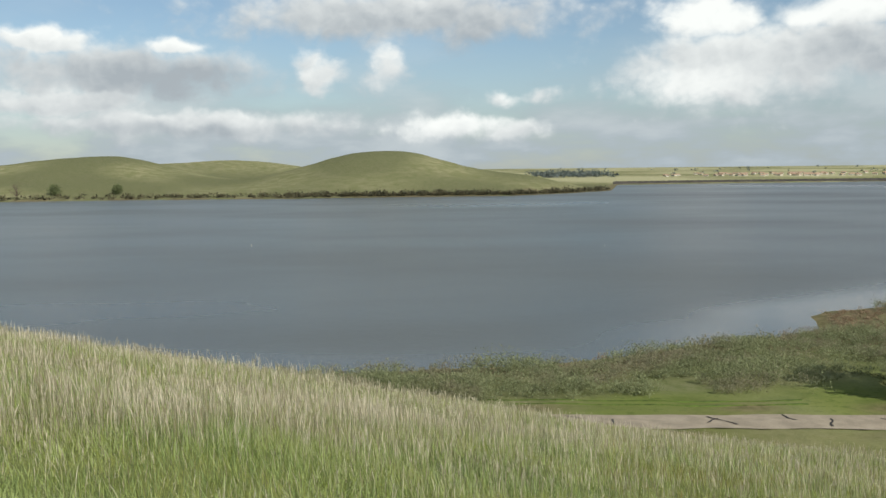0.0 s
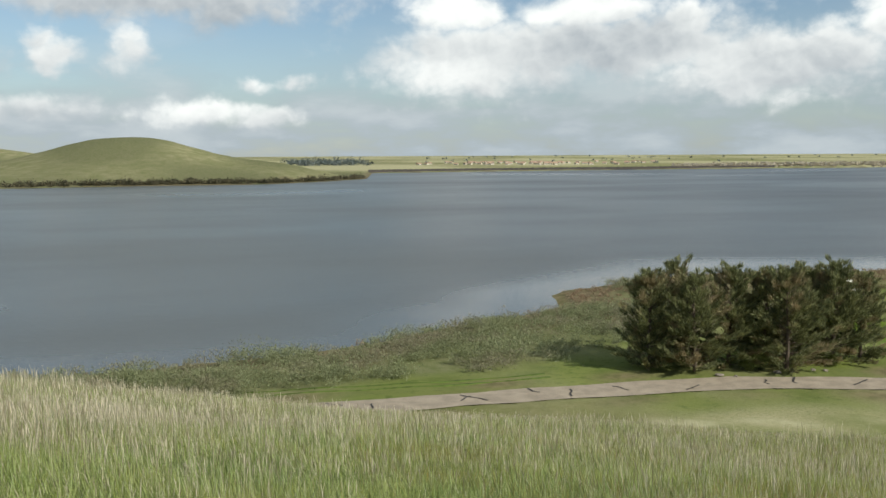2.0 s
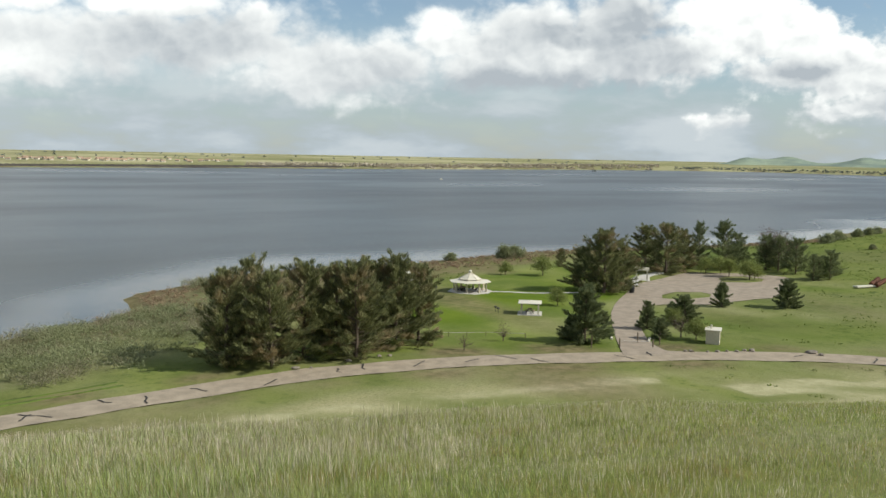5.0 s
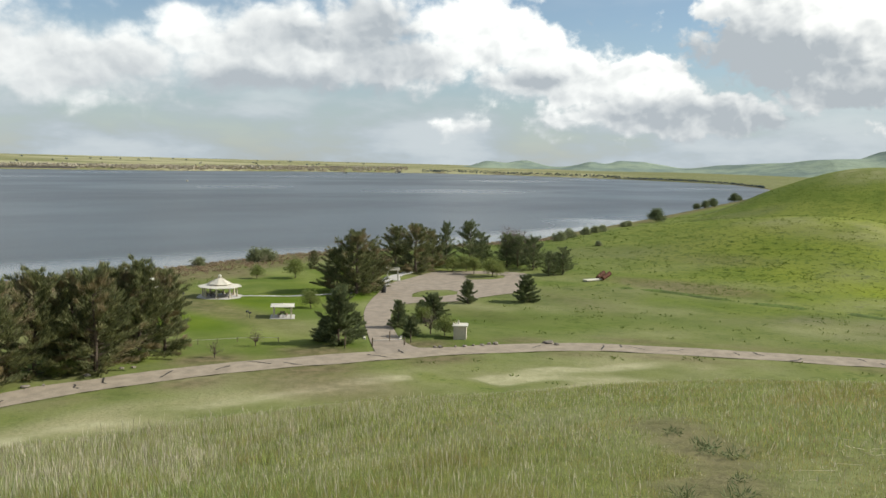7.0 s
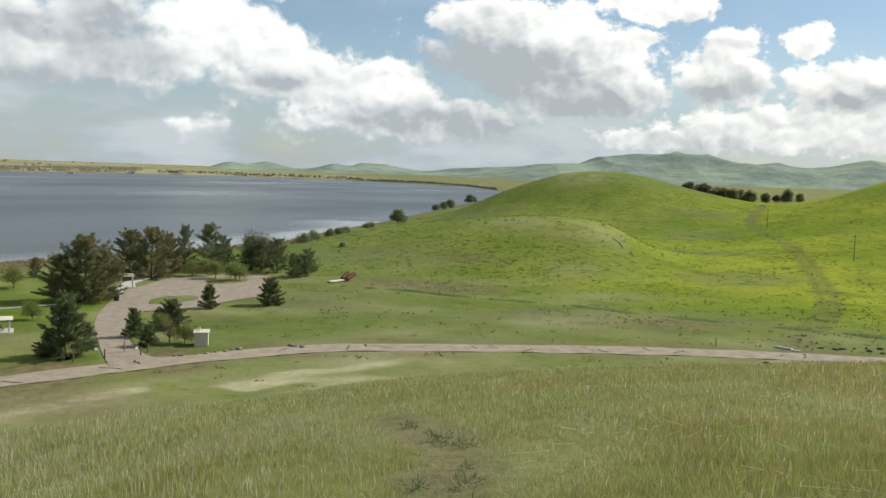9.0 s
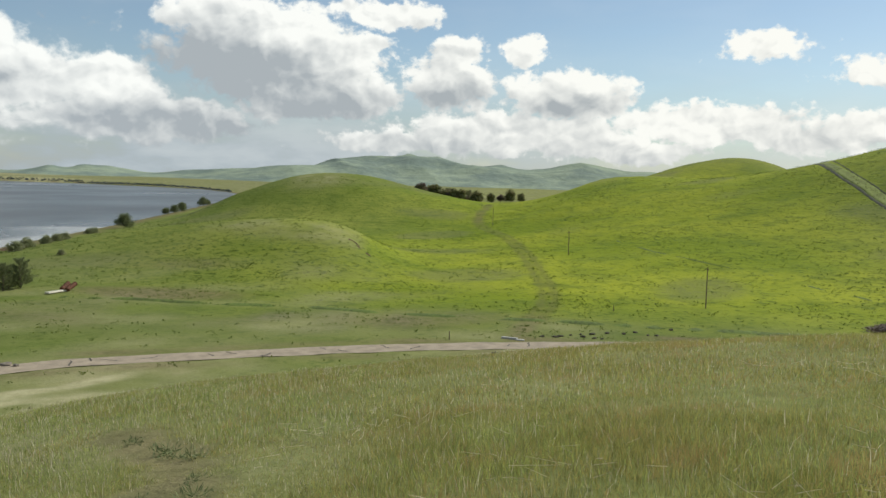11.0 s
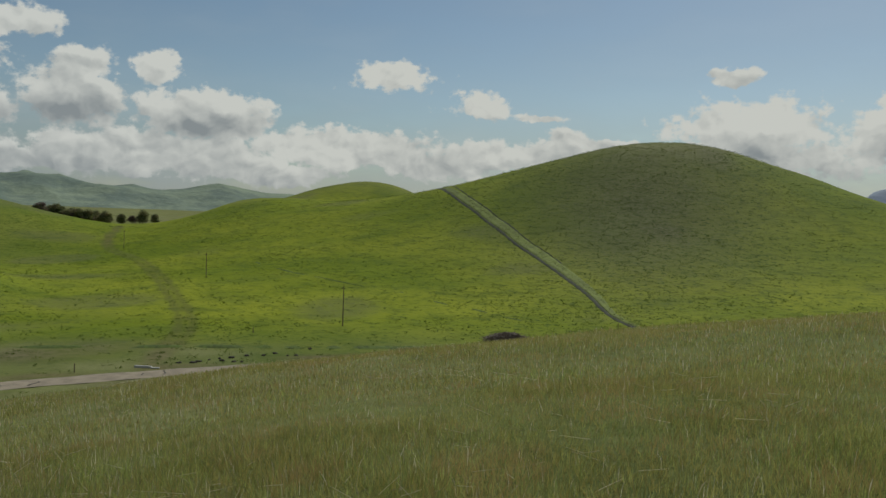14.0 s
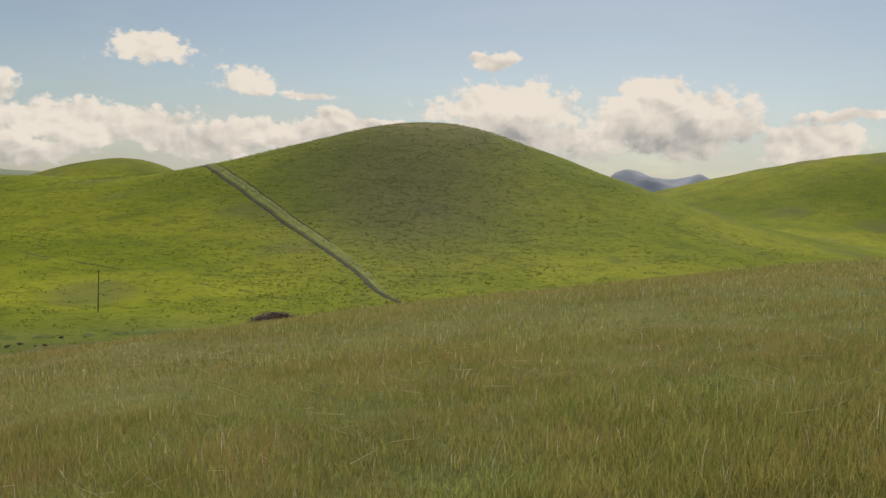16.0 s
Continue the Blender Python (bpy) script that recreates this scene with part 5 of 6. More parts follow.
def post(x, y, h, r=0.09, name="fence_post", label="short weathered wooden post in the grass", group="posts", mat=None):
    ob = thing(name, x, y, 0)
    part("shaft", rod(bmesh.new(), (0, 0, -0.4), (0, 0, h), r, r * 0.9, 8), mat or M_POLE, ob)
    part("cap", rod(bmesh.new(), (0, 0, h), (0, 0, h + r * 0.4), r * 0.9, r * 0.4, 8), mat or M_POLE, ob)
    return tagged(ob, label, "post", group)


for x, y, h in ((164, -119, 2.3), (151, -6, 1.4), (186, -42, 1.2), (110.5, 77.0, 1.5), (102.0, 79.0, 1.8), (106, 82, 1.6), (111.5, 73.8, 1.1)):
    post(x, y, h)


# ---- park buildings ----
def picnic_table(x, y, turn):
    ob = thing("picnic_table", x, y, turn, z=at(x, y) + 0.12)
    for i in range(4):
        part("board", box(bmesh.new(), 0, -0.3 + 0.2 * i, 0.72, 1.9, 0.18, 0.05, 0.008), M_WOOD, ob)
    for s in (-1, 1):
        part("bench", box(bmesh.new(), 0, 0.72 * s, 0.42, 1.9, 0.28, 0.05, 0.008), M_WOOD, ob)
        leg = bmesh.new()
        rod(leg, (0.7 * s, -0.7, 0), (0.7 * s, -0.12, 0.72), 0.045, 0.045, 6)
        rod(leg, (0.7 * s, 0.7, 0), (0.7 * s, 0.12, 0.72), 0.045, 0.045, 6)
        rod(leg, (0.7 * s, -0.8, 0.40), (0.7 * s, 0.8, 0.40), 0.04, 0.04, 6)
        part("leg_frame", leg, M_DARK, ob)
    return tagged(ob, "brown wooden picnic table with attached benches", "table", "picnic tables")


def roof_ring(bm, n, r0, z0, r1, z1, thick, turn=0.0):
    """A sloping ring of roof, n-sided, with thickness."""
    ring = []
    for r, z in ((r0, z0), (r1, z1), (r1, z1 - thick), (r0, z0 - thick)):
        ring.append([bm.verts.new((r * math.cos(turn + 6.28319 * i / n), r * math.sin(turn + 6.28319 * i / n), z)) for i in range(n)])
    for a, b in ((0, 1), (1, 2), (2, 3), (3, 0)):
        for i in range(n):
            j = (i + 1) % n
            bm.faces.new((ring[a][i], ring[a][j], ring[b][j], ring[b][i]))
    return bm


def gazebo(x, y):
    ob = thing("gazebo", x, y, 12, z=at(x, y))
    slab = bmesh.new()
    bmesh.ops.create_cone(slab, cap_ends=True, segments=8, radius1=5.2, radius2=5.2, depth=0.34, matrix=pose(0, 0, -0.05))
    part("slab", slab, M_CONCRETE, ob, "round concrete floor slab")
    for i in range(8):
        a = 6.28319 * (i + 0.5) / 8
        c = part("column", box(bmesh.new(), 3.75 * math.cos(a), 3.75 * math.sin(a), 0.1, 0.30, 0.30, 2.5, 0.02, math.degrees(a)), M_BEIGE, ob)
        part("plinth", box(bmesh.new(), 3.75 * math.cos(a), 3.75 * math.sin(a), 0.1, 0.46, 0.46, 0.45, 0.02, math.degrees(a)), M_BEIGE, c)
        b = 6.28319 * (i + 1) / 8
        part("beam", box(bmesh.new(), 3.47 * math.cos(b), 3.47 * math.sin(b), 2.45, 0.16, 2.9, 0.26, 0.01, math.degrees(b)), M_WOOD, ob)
    part("lower_roof", roof_ring(bmesh.new(), 8, 4.9, 2.62, 2.4, 3.0, 0.09, 0.3927), M_WHITE, ob, "white sheet lower roof ring")
    part("clerestory", roof_ring(bmesh.new(), 8, 2.4, 3.0, 2.4, 3.3, 0.06, 0.3927), M_BEIGE, ob)
    roof = part("upper_roof", roof_ring(bmesh.new(), 8, 2.75, 3.22, 0.32, 4.6, 0.09, 0.3927), M_WHITE, ob, "white sheet pyramid roof")
    part("cupola", box(bmesh.new(), 0, 0, 4.65, 0.55, 0.55, 0.5, 0.03), M_WHITE, roof)
    cap = bmesh.new()
    bmesh.ops.create_cone(cap, cap_ends=True, segments=8, radius1=0.45, radius2=0.04, depth=0.4, matrix=pose(0, 0, 5.32))
    part("finial", cap, M_WHITE, roof)
    for i in range(8):
        a = 6.28319 * i / 8 + 0.3927
        part("hip_rib", rod(bmesh.new(), (2.75 * math.cos(a), 2.75 * math.sin(a), 3.24), (0.3 * math.cos(a), 0.3 * math.sin(a), 4.63), 0.05, 0.05, 5), M_BEIGE, roof)
    ob.scale = (0.89, 0.89, 0.82)
    return tagged(ob, "white-roofed octagonal picnic gazebo on the lawn", "gazebo")


gx, gy = 126, 129
gazebo(gx, gy)
for i, (dx, dy, t) in enumerate(((-1.8, 0.6, 10), (1.2, 1.6, 80), (0.8, -1.7, 30), (-0.6, 2.3, 120))):
    picnic_table(gx + dx, gy + dy, t)


def barbecue(x, y):
    ob = thing("barbecue_grill", x, y, 0)
    part("post", rod(bmesh.new(), (0, 0, -0.2), (0, 0, 0.8), 0.05, 0.05, 8), M_DARK, ob)
    fire = part("firebox", box(bmesh.new(), 0, 0, 0.8, 0.45, 0.35, 0.22, 0.03), M_DARK, ob)
    part("grate", box(bmesh.new(), 0, 0, 1.025, 0.40, 0.30, 0.02, 0.004), M_DARK, fire)
    return tagged(ob, "black steel barbecue grill on a post", "grill", "barbecue grills")


barbecue(120.2, 133.0), barbecue(111.5, 107.0), barbecue(112.3, 108.4)


def picnic_shelter(x, y):
    ob = thing("picnic_shelter", x, y, 40)
    part("slab", box(bmesh.new(), 0, 0, -0.15, 4.4, 4.4, 0.28, 0.03), M_CONCRETE, ob)
    for sx in (-1, 1):
        for sy in (-1, 1):
            part("column", box(bmesh.new(), 1.55 * sx, 1.55 * sy, 0.1, 0.22, 0.22, 2.2, 0.02), M_BEIGE, ob)
        part("beam", box(bmesh.new(), 0, 1.55 * sx, 2.2, 3.7, 0.14, 0.22, 0.01), M_WOOD, ob)
    part("roof", roof_ring(bmesh.new(), 4, 3.0, 2.46, 0.12, 2.8, 0.07, 0.7854), M_WHITE, ob, "white low hipped roof")
    part("finial", box(bmesh.new(), 0, 0, 2.78, 0.22, 0.22, 0.16, 0.02), M_WHITE, ob)
    return tagged(ob, "small white-roofed picnic shelter on four posts", "shelter")


picnic_shelter(115.9, 103.5).scale = (0.95, 0.95, 0.85)
picnic_table(115.9, 103.5, 40)
tagged(ribbon("footpath", smooth_line([(128, 126.5), (133, 121.5), (139, 116), (147, 112.5)], 1.5), 0.6, 0.05, M_CONCRETE), "pale concrete footpath across the lawn", "path", kind="structure")


def vault_toilet(x, y):
    ob = thing("vault_toilet", x, y, 28)
    part("wall", box(bmesh.new(), 0, 0, -0.1, 2.5, 2.0, 2.15, 0.03), M_BEIGE, ob)
    part("roof", box(bmesh.new(), 0, 0, 2.05, 2.9, 2.4, 0.14, 0.03), M_WHITE, ob, "pale flat roof slab")
    door = part("door", box(bmesh.new(), 1.26, 0, 0.0, 0.05, 0.95, 1.95, 0.01), M_CONCRETE, ob)
    part("handle", rod(bmesh.new(), (1.31, 0.32, 0.95), (1.31, 0.32, 1.15), 0.02, 0.02, 6), M_DARK, door)
    part("vent_pipe", rod(bmesh.new(), (0.0, 0.3, 2.1), (0.0, 0.3, 2.75), 0.13, 0.13, 10), M_WHITE, ob)
    return tagged(ob, "beige block vault toilet beside the road", "restroom")


vault_toilet(119, 69.5)


def pavilion(x, y):
    ob = thing("entry_pavilion", x, y, 35)
    part("slab", box(bmesh.new(), 0, 0, -0.1, 6.2, 3.6, 0.2, 0.03), M_CONCRETE, ob)
    for i in range(4):
        for s in (-1, 1):
            part("column", box(bmesh.new(), -2.4 + 1.6 * i, 1.2 * s, 0.1, 0.28, 0.28, 2.4, 0.02), M_WHITE, ob)
    for s in (-1, 1):
        part("beam", box(bmesh.new(), 0, 1.2 * s, 2.48, 5.8, 0.2, 0.26, 0.01), M_WHITE, ob)
    for i in range(9):
        part("slat", box(bmesh.new(), -2.6 + 0.65 * i, 0, 2.74, 0.1, 3.2, 0.14, 0.01), M_WHITE, ob)
    return tagged(ob, "white columned pergola at the edge of the parking lot", "pergola")


pavilion(171.5, 119).scale = (1.0, 1.0, 0.85)
tagged(ribbon("plaza", smooth_line([(160, 113.5), (167, 117.8), (175, 121), (184, 122.5)], 1.5), 1.3, 0.06, M_CONCRETE), "pale concrete plaza at the edge of the parking lot", "pavement", kind="structure")


def trash_bin(x, y):
    ob = thing("trash_bin", x, y, 15)
    bm = bmesh.new()
    bmesh.ops.create_cone(bm, cap_ends=True, segments=14, radius1=0.48, radius2=0.55, depth=1.15, matrix=pose(0, 0, 0.57))
    part("body", bm, M_DARK, ob)
    bm = bmesh.new()
    bmesh.ops.create_cone(bm, cap_ends=True, segments=14, radius1=0.58, radius2=0.2, depth=0.3, matrix=pose(0, 0, 1.3))
    part("lid", bm, M_DARK, ob)
    return tagged(ob, "dark round trash bin beside the driveway", "bin")


trash_bin(151.5, 107.4)


def culvert(x, y):
    """Two rusty pipes over a pale concrete apron."""
    ob = thing("culvert_outlet", x, y, -20)
    part("apron", box(bmesh.new(), -2.4, 0.1, 0.15, 5.4, 1.3, 0.30, 0.04, 0, 0), M_WHITE, ob, "pale concrete apron")
    for s in (-0.75, 0.75):
        bm = bmesh.new()
        rod(bm, (0.2, s, 0.55), (3.2, s * 1.3 + 0.5, 1.6), 0.5, 0.5, 14)
        p = part("pipe", bm, M_RUST, ob, "rusty corrugated steel pipe")
        for i in range(5):
            t = 0.1 + 0.2 * i
            part("corrugation", rod(bmesh.new(), (0.2 + 3.0 * t, s + (s * 0.3 + 0.5) * t, 0.55 + 1.05 * t), (0.35 + 3.0 * t, s + (s * 0.3 + 0.5) * (t + 0.05), 0.60 + 1.05 * t), 0.55, 0.55, 14), M_RUST, p)
    return tagged(ob, "pair of rusty culvert pipes over a pale concrete apron", "culvert")


culvert(201, 79)


# ---- smaller trees ----
BARE = [broad_kit(51 + i, 3.0, 1.5, M_BARE, 0.22, 0.8, True) for i in range(2)]
ROUND = [broad_kit(61 + i, 5.0, 2.6, M_WILLOW, 0.30, 1.5) for i in range(2)]
OAK = [broad_kit(71 + i, 6.0, 3.6, M_PINE_DARK, 0.5, 1.8, False, 0.15) for i in range(2)]
GROVE = [broad_kit(101 + i, 6.0, 2.6, (M_PINE, M_BARE, M_PINE)[i], 0.6, 1.3, False, 0.12) for i in range(3)]
LEAFLESS = broad_kit(111, 10, 4.2, M_BARE, 0.7, 3.0, True, 0.15)
THICKET = broad_kit(88, 2.4, 1.6, M_BARE, 0.35, 2.2, False, 0.06)
SHRUB = [broad_kit(81 + i, 2.4, 2.0, M_BUSH, 0.35, 1.2, False, 0.06) for i in range(2)]
for i, (x, y, h) in enumerate(((86, 89, 2.6), (95, 90, 3.0), (106, 84, 1.5), (119, 75, 4.0))):
    plant("bare_sapling", BARE[i % 2], x, y, i * 70, h / 3, "small leafless sapling on the park lawn", "tree", "bare saplings")
for i, (az, r, h) in enumerate(((46.6, 209, 3.4), (49.0, 209, 4.8), (50.0, 165, 3.6), (57.3, 150, 3.2), (58.7, 139, 3.6))):
    plant("young_tree", ROUND[i % 2], *spot(az, r), i * 47, h / 5, "small round-headed young tree on the grass", "tree", "young trees in the park")
for i, (az, r, h) in enumerate(((59.1, 224, 4.2), (60.0, 225, 4.4), (61.7, 215.5, 5.0), (60.5, 219.5, 4.6), (57.3, 226, 3.8), (62.0, 217, 3.8))):
    plant("willow_tree", ROUND[i % 2], *spot(az, r), i * 61, h / 5, "yellow-green willow tree behind the parking lot", "tree", "willows by the lot")
for i, (az, r, h) in enumerate(((62.8, 240, 10.6), (63.5, 243, 9.8))):
    plant("bare_tree", LEAFLESS, *spot(az, r), i * 61, h / 10, "large leafless pinkish-grey tree among the pines", "tree", "bare trees by the lake")
for i, (az, r, h) in enumerate(((65.3, 221, 5.2), (65.6, 223, 4.6), (66.2, 224, 5.8))):
    plant("evergreen_tree", DARK_PINES[i % 3], *spot(az, r), i * 40, h / 9, "dark bushy evergreen at the foot of the hill", "tree", "dark trees by the lot")
for i, (az, r, h) in enumerate(((71.9, 485, 7.4), (74.3, 700, 5.0), (74.8, 715, 6.0), (75.25, 747, 7.6), (76.5, 925, 8.4), (76.75, 930, 6.5), (78.7, 1150, 6.0), (78.95, 1180, 5.0))):
    plant("shore_tree", OAK[i % 2], *spot(az, r), i * 33, h / 6, "dark rounded tree on the lake shore below the hill", "tree", "dark trees along the shore")
for i, (az, r, h) in enumerate(((46.6, 250, 3.6), (47.3, 252, 3.4), (67.6, 380, 3.0), (68.2, 392, 3.0), (68.6, 402, 2.8), (70.2, 450, 2.6), (69.9, 445, 2.4), (65.9, 300, 3.0), (66.5, 320, 3.2), (43.0, 245, 2.2), (68.4, 276, 1.4))):
    plant("shrub", SHRUB[i % 2], *spot(az, r), i * 29, h / 2.4, "rounded olive-green shrub in the grass", "shrub", "shrubs along the shore")
for i, (az, r, h) in enumerate(((35.4, 118.5, 3.0), (34.9, 117.5, 2.2), (39.6, 124, 1.8))):
    plant("shrub", ROUND[i % 2], *spot(az, r), i * 29, h / 5, "olive shrub growing in front of the pines", "shrub", "shrubs by the pines", 0.3, 1.1)
x, y = spot(119.0, 187)
sh = plant("low_thicket", THICKET, x, y, 0, 1.0, "low dark brown thicket in the green valley", "shrub")
sh.scale = (1.5, 2.6, 0.6)
for i in range(22):
    az = 90.1 + 3.9 * i / 21 + 0.1 * math.sin(i * 5)
    plant("saddle_tree", GROVE[i % 3], *spot(az, 610 + 12 * math.sin(i * 3)), i * 55, (5.6 + 2.2 * math.sin(i * 2.3)) / 6, "dark tree in the grove behind the saddle", "tree", "grove behind the saddle", 0.05, 1.35)
for i, (az, h) in enumerate(((94.7, 7), (95.3, 6), (95.9, 9.5), (96.6, 6.5))):
    plant("saddle_tree", GROVE[i % 3], *spot(az, 640), i * 21, h / 6, "dark tree in the grove behind the saddle", "tree", "grove behind the saddle")
plant("lone_oak", OAK[0], *spot(-23.6, 1062), 0, 1.9, "lone dark oak at the foot of the far hill", "tree", "oaks across the lake")
plant("lone_oak", OAK[1], *spot(-20.1, 1050), 40, 1.9, "lone dark oak at the foot of the far hill", "tree", "oaks across the lake")
plant("bare_tree", BARE[0], *spot(-25.6, 1050), 0, 6.0, "large leafless pinkish-grey tree across the lake", "tree")


# ---- rocks along the verge and by the gate ----
def rock(seed, x, y, size, mat=None, label="pale grey-brown boulder on the grass verge", group="boulders on the verge"):
    rng = np.random.RandomState(seed)
    bm = bmesh.new()
    bmesh.ops.create_icosphere(bm, subdivisions=2, radius=1)
    for v in bm.verts:
        n = noise.noise(v.co * 1.3 + Vector(rng.uniform(0, 50, 3)))
        v.co *= 0.85 + 0.4 * n
        v.co.z = max(v.co.z * 0.7, -0.35)
    bmesh.ops.scale(bm, vec=(size * rng.uniform(0.8, 1.4), size * rng.uniform(0.7, 1.1), size * 0.8), verts=bm.verts)
    ob = part("boulder", bm, mat or M_ROCK, None)
    ob.matrix_world = pose(x, y, at(x, y) + size * 0.15, 0, 0, seed * 40)
    return tagged(ob, label, "boulder", group)


for i, (x, y, s) in enumerate(((124.2, 56.8, 0.95), (123.8, 55.2, 0.7), (118.5, 62.9, 0.8), (117.6, 63.6, 0.6), (116.3, 64, 0.45), (115.3, 65, 0.4), (114.2, 65.9, 0.45), (113.1, 66.8, 0.4), (111.4, 68.4, 0.6), (110.8, 69, 0.5), (61.6, 94.6, 0.7), (69.5, 94, 0.7), (71.4, 93.8, 0.6), (63.4, 93.7, 0.4), (75.8, 93.0, 0.55), (74.4, 93.6, 0.5))):
    rock(i + 3, x, y, s * 0.75)
for i, (x, y) in enumerate(((157, -20.7), (155.9, -22.7), (155.4, -24.9), (156.2, -26), (157.4, -28), (158.5, -30), (156, -30), (158.7, -32.2), (154.6, -31.7), (154.2, -33), (159.5, -35), (158.8, -37.9), (161, -40.5), (157.9, -42.1), (157.7, -43.6), (163.8, -48))):
    rock(i + 40, x, y, 0.3 + 0.25 * abs(math.sin(i * 7)), M_CLOD, "dark brown clod of turned earth beside the road", "earth clods beside the road")
for x, y, s in ((141, -24, 0.9), (138.5, -12.8, 0.8)):
    rock(int(x), x, y, s, M_CLOD, "dark brown clod of turned earth beside the road", "earth clods beside the road")


def culvert_slab(x, y):
    ob = thing("concrete_headwall", x, y, 62)
    part("slab", box(bmesh.new(), 0, 0, -0.2, 2.8, 0.8, 0.5, 0.05, 0, 4), M_CONCRETE, ob)
    part("wing", box(bmesh.new(), -2.1, 0.3, -0.2, 1.4, 0.6, 0.36, 0.05, 18), M_CONCRETE, ob)
    return tagged(ob, "pale concrete culvert headwall at the track junction", "headwall")


culvert_slab(153.2, -16.6)


def weed_clump(seed, x, y, size):
    """A small dark rosette of weeds on the worn path."""
    rng = np.random.RandomState(seed)
    v, q = sprays(rng, np.array([(0, 0, 0.02), (0.10, 0.05, 0.02), (-0.08, 0.07, 0.02)]) * size, 0.09 * size, 40, 0.10 * size, 0.012 * size, 0.45)
    v[:, 2] = np.maximum(v[:, 2], -0.02)
    ob = new("weed_clump", fast_mesh("weed_clump", v, q, M_WEED))
    ob.matrix_world = pose(x, y, at(x, y), 0, 0, seed * 50)
    return tagged(ob, "small dark grey-green weed clump on the worn path", "weed", "weeds on the path")


for i, (x, y, size) in enumerate(((10.9, 2.6, 0.9), (11.5, 3.1, 1.0), (8.3, 1.9, 0.9), (8.3, 2.4, 0.8), (11.2, 2.9, 0.7), (9.4, 2.2, 0.6), (12.7, 3.9, 0.8), (7.2, 1.6, 0.8), (6.6, 1.9, 0.6))):
    weed_clump(i + 5, x, y, size)


# ---- the bar gate across the driveway, a rail fence on the lawn, a shelter behind the pines ----
def bar_gate(a, b):
    (ax, ay), (bx, by) = a, b
    l = math.hypot(bx - ax, by - ay)
    ob = thing("bar_gate", (ax + bx) / 2, (ay + by) / 2, math.degrees(math.atan2(by - ay, bx - ax)))
    for f in (-1, 1):
        p = part("gate_post", rod(bmesh.new(), (f * l / 2, 0, -0.3), (f * l / 2, 0, 1.15), 0.11, 0.10, 10), M_POLE, ob)
        part("cap", rod(bmesh.new(), (f * l / 2, 0, 1.15), (f * l / 2, 0, 1.21), 0.12, 0.05, 10), M_DARK, p)
    part("bar", rod(bmesh.new(), (-l / 2, 0, 0.82), (l / 2, 0, 0.80), 0.035, 0.035, 8), M_CONCRETE, ob, "pale painted steel bar")
    return tagged(ob, "low pale bar gate closing the park driveway", "gate")


bar_gate((105.5, 76.6), (109.2, 73.4))
for x, y, turn in ((109.9, 81.4, 40), (113.2, 76.8, 30)):
    ob = thing("kerb_stone", x, y, turn)
    part("stone", box(bmesh.new(), 0, 0, -0.05, 2.4, 0.35, 0.24, 0.03), M_WHITE, ob)
    tagged(ob, "whitewashed kerb stone at the driveway mouth", "kerb", "kerb stones")


def rail_fence(points):
    x0, y0 = points[0]
    ob = thing("wire_fence", x0, y0)
    last = None
    for x, y in points:
        z = at(x, y) - at(x0, y0)
        part("post", rod(bmesh.new(), (x - x0, y - y0, z - 0.3), (x - x0, y - y0, z + 0.75), 0.05, 0.045, 7), M_POLE, ob)
        if last:
            part("rail", rod(bmesh.new(), last, (x - x0, y - y0, z + 0.62), 0.022, 0.022, 6), M_CONCRETE, ob)
        last = (x - x0, y - y0, z + 0.62)
    return tagged(ob, "low pale rail fence across the park lawn", "fence")


rail_fence([(88.5, 99.4), (91, 97.6), (93.4, 96.1), (95.8, 94.4), (97.9, 92.3), (99.9, 90)])
far = picnic_shelter(127.5, 149)
far.scale = (0.8, 0.8, 0.75)
post(130.4, 143.4, 1.7)

# ---- buoys on the lake, and a small boat ----
def buoy(x, y):
    ob = thing("buoy", x, y, z=0.0)
    part("float", rod(bmesh.new(), (0, 0, -0.3), (0, 0, 0.3), 0.3, 0.3, 12), M_WHITE, ob)
    part("mast", rod(bmesh.new(), (0, 0, 0.3), (0, 0, 1.1), 0.12, 0.08, 8), M_WHITE, ob)
    ob.scale = (0.6, 0.6, 0.7)
    return tagged(ob, "small white buoy floating on the lake", "buoy", "buoys on the lake")


buoy(-75, 346), buoy(60, 330)
ob = thing("motor_boat", 784, 861, 60, z=0.0)
bm = box(bmesh.new(), 0, 0, -0.2, 7.5, 2.4, 1.2, 0.3)
part("hull", bm, M_WHITE, ob)
part("cabin", box(bmesh.new(), 0.5, 0, 1.0, 2.6, 1.9, 1.1, 0.2), M_WHITE, ob)
tagged(ob, "small white motor boat far out on the lake", "boat")


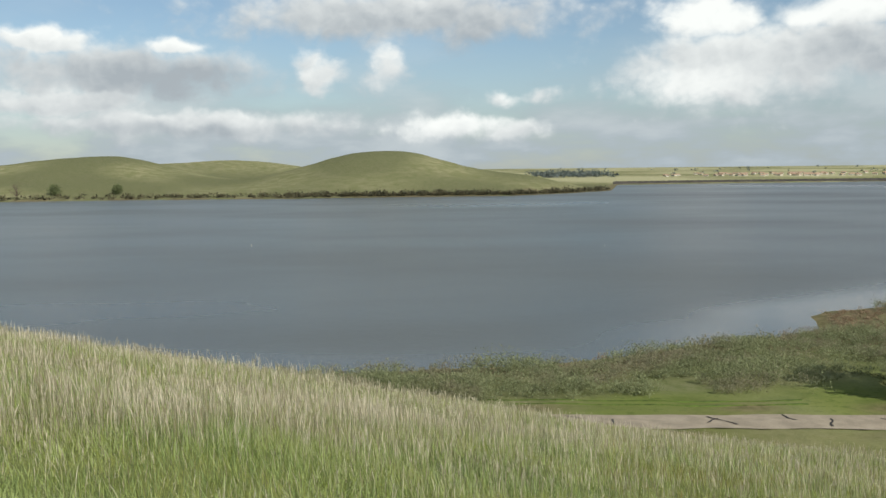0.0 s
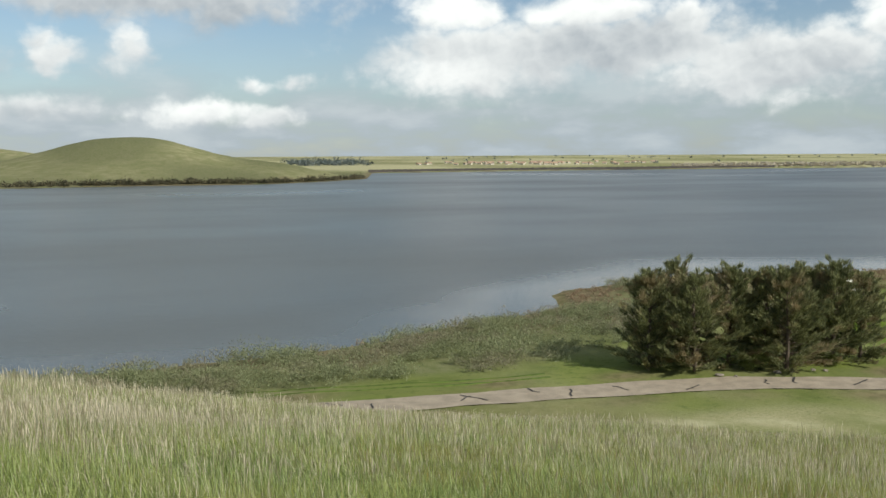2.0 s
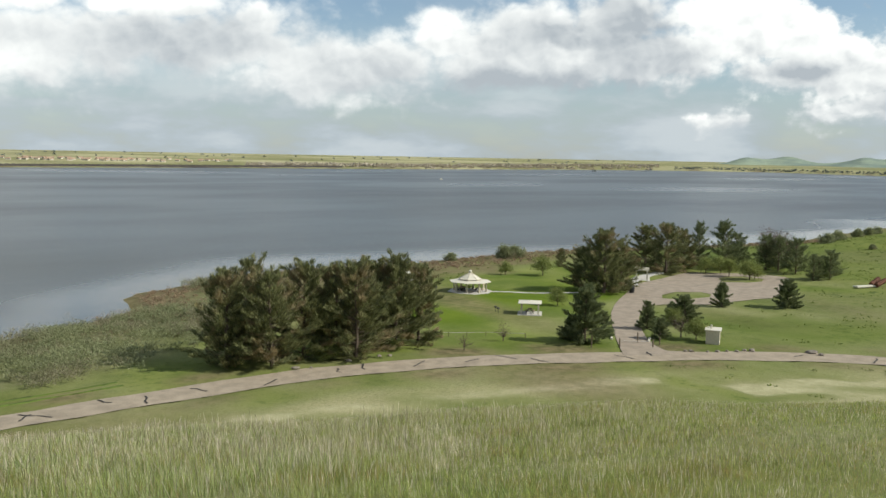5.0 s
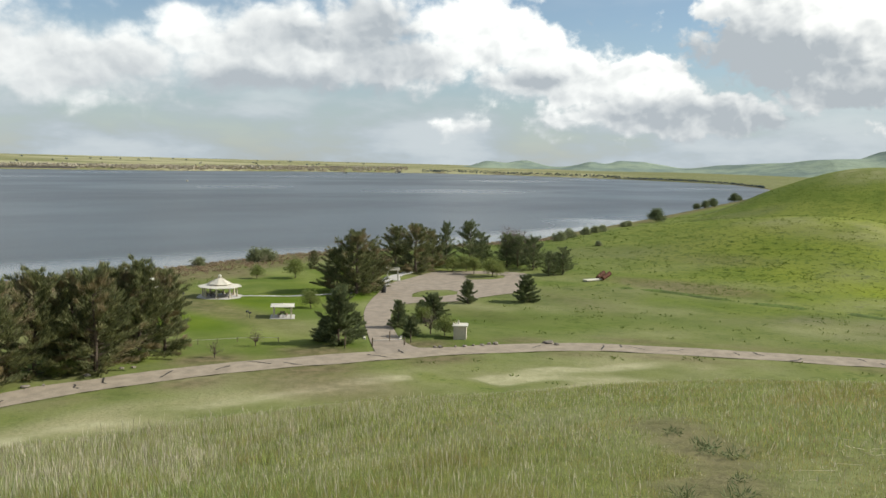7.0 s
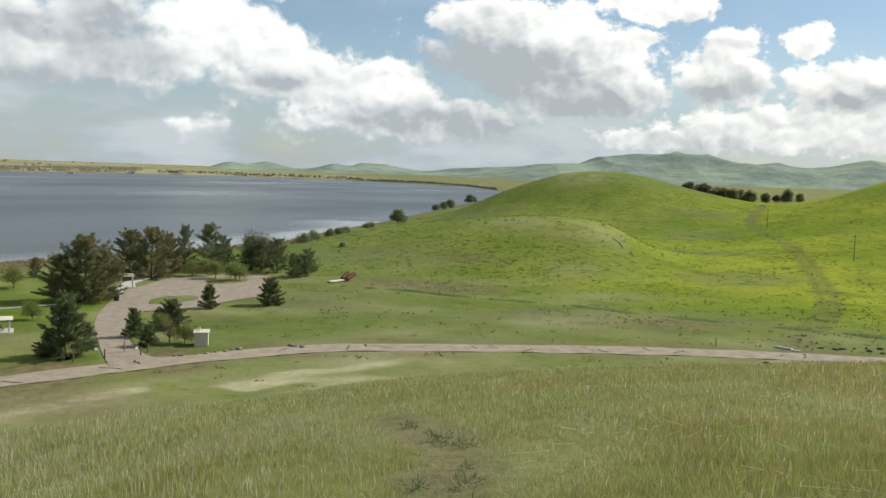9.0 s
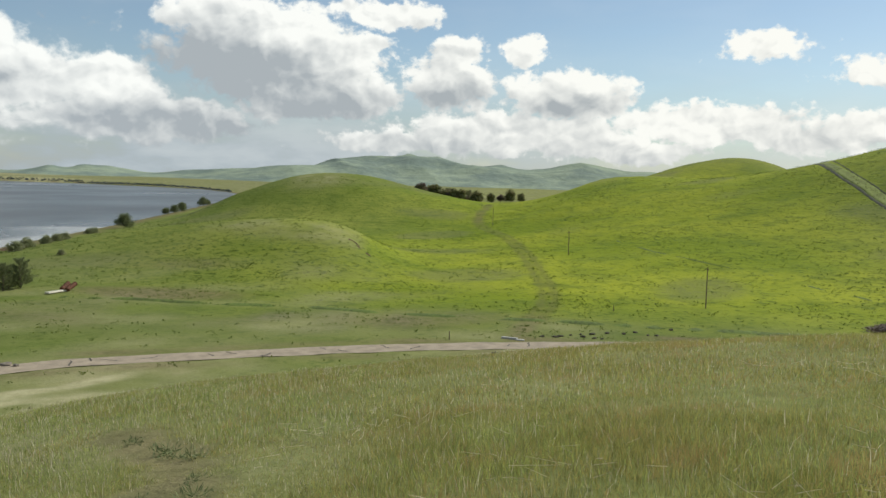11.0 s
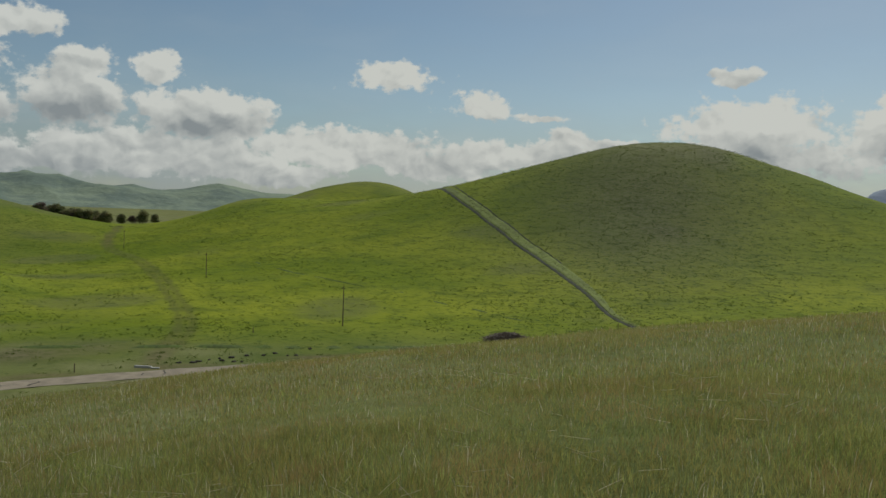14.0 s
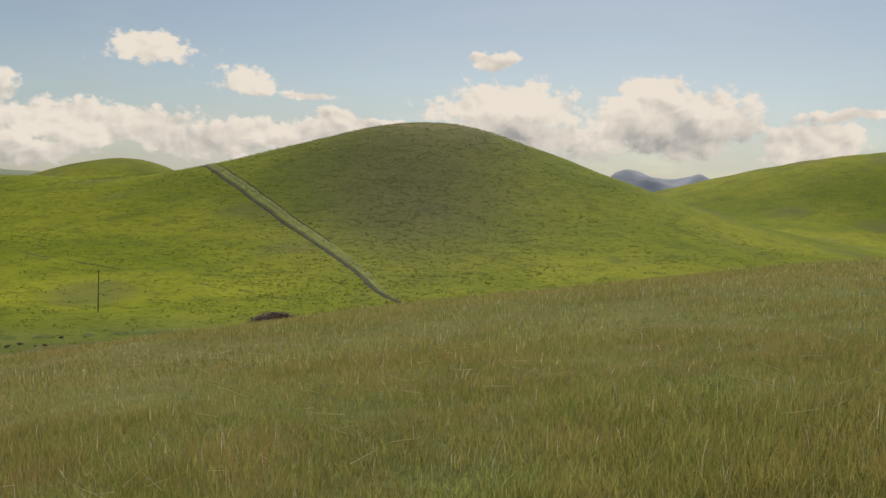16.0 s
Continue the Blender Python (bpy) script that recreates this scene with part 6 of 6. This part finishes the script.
# ---- houses on the plain beyond the lake ----
def house_kit():
    wall = box(bmesh.new(), 0, 0, -3, 11, 8, 6.2)
    roof = bmesh.new()
    pts = [roof.verts.new(p) for p in ((-6, -4.6, 3.1), (6, -4.6, 3.1), (6, 4.6, 3.1), (-6, 4.6, 3.1), (-6, 0, 5.4), (6, 0, 5.4))]
    for f in ((0, 1, 5, 4), (2, 3, 4, 5), (0, 4, 3), (1, 2, 5), (3, 2, 1, 0)):
        roof.faces.new([pts[i] for i in f])
    ob = new("house")
    part("wall", wall, M_WHITE, ob)
    part("roof", roof, M_ROOF, ob)
    for i in range(3):
        part("window", box(bmesh.new(), -3.6 + 3.6 * i, -4.02, 0.8, 1.5, 0.1, 1.4), M_DARK, ob)
    return tagged(ob, "pale house with a brown roof on the far plain", "house", "houses beyond the lake")


first = house_kit()
x, y = spot(14.0, 2350)
first.matrix_basis = pose(x, y, at(x, y), 0, 0, 20)
rng = random.Random(3)
for i in range(84):
    az = rng.choice((rng.uniform(13.5, 29.5), rng.uniform(17, 26)))
    r = rng.uniform(2250, 2600)
    x, y = spot(az, r)
    copy_thing(first, pose(x, y, at(x, y), 0, 0, rng.uniform(-60, 60)))


# ---- dark sealed cracks across the road ----
def crack(i, pts):
    line = smooth_line(pts, 0.5)
    bm_v, bm_f = [], []
    for j, (x, y) in enumerate(line):
        ax, ay = line[max(0, j - 1)]
        bx, by = line[min(len(line) - 1, j + 1)]
        l = math.hypot(bx - ax, by - ay)
        nx, ny = -(by - ay) / l * 0.11, (bx - ax) / l * 0.11
        for s in (-1, 1):
            bm_v.append((x + s * nx, y + s * ny, at(x + s * nx, y + s * ny) + 0.02))
    for j in range(len(line) - 1):
        bm_f.append((2 * j, 2 * j + 1, 2 * j + 3, 2 * j + 2))
    return bm_v, bm_f


road_ob = bpy.data.objects["road"]
rng = random.Random(9)
for i in range(4, len(ROAD_LINE) - 14):
    x, y = ROAD_LINE[i]
    bx, by = ROAD_LINE[i + 1]
    l = math.hypot(bx - x, by - y)
    tx, ty = (bx - x) / l, (by - y) / l
    nx, ny = -ty, tx
    a, b = sorted((rng.uniform(-2.7, 1.2), rng.uniform(-1.2, 2.7)))
    if b - a < 1.4 or rng.random() < 0.12:
        continue
    s = rng.uniform(-2.5, 2.5)
    pts = [(x + nx * (a + (b - a) * f) + tx * (s * f + rng.uniform(-0.3, 0.3)), y + ny * (a + (b - a) * f) + ty * (s * f + rng.uniform(-0.3, 0.3))) for f in (0, 0.35, 0.7, 1)]
    v, f = crack(i, pts)
    mesh_object("crack", v, f, M_CRACK, False, road_ob)
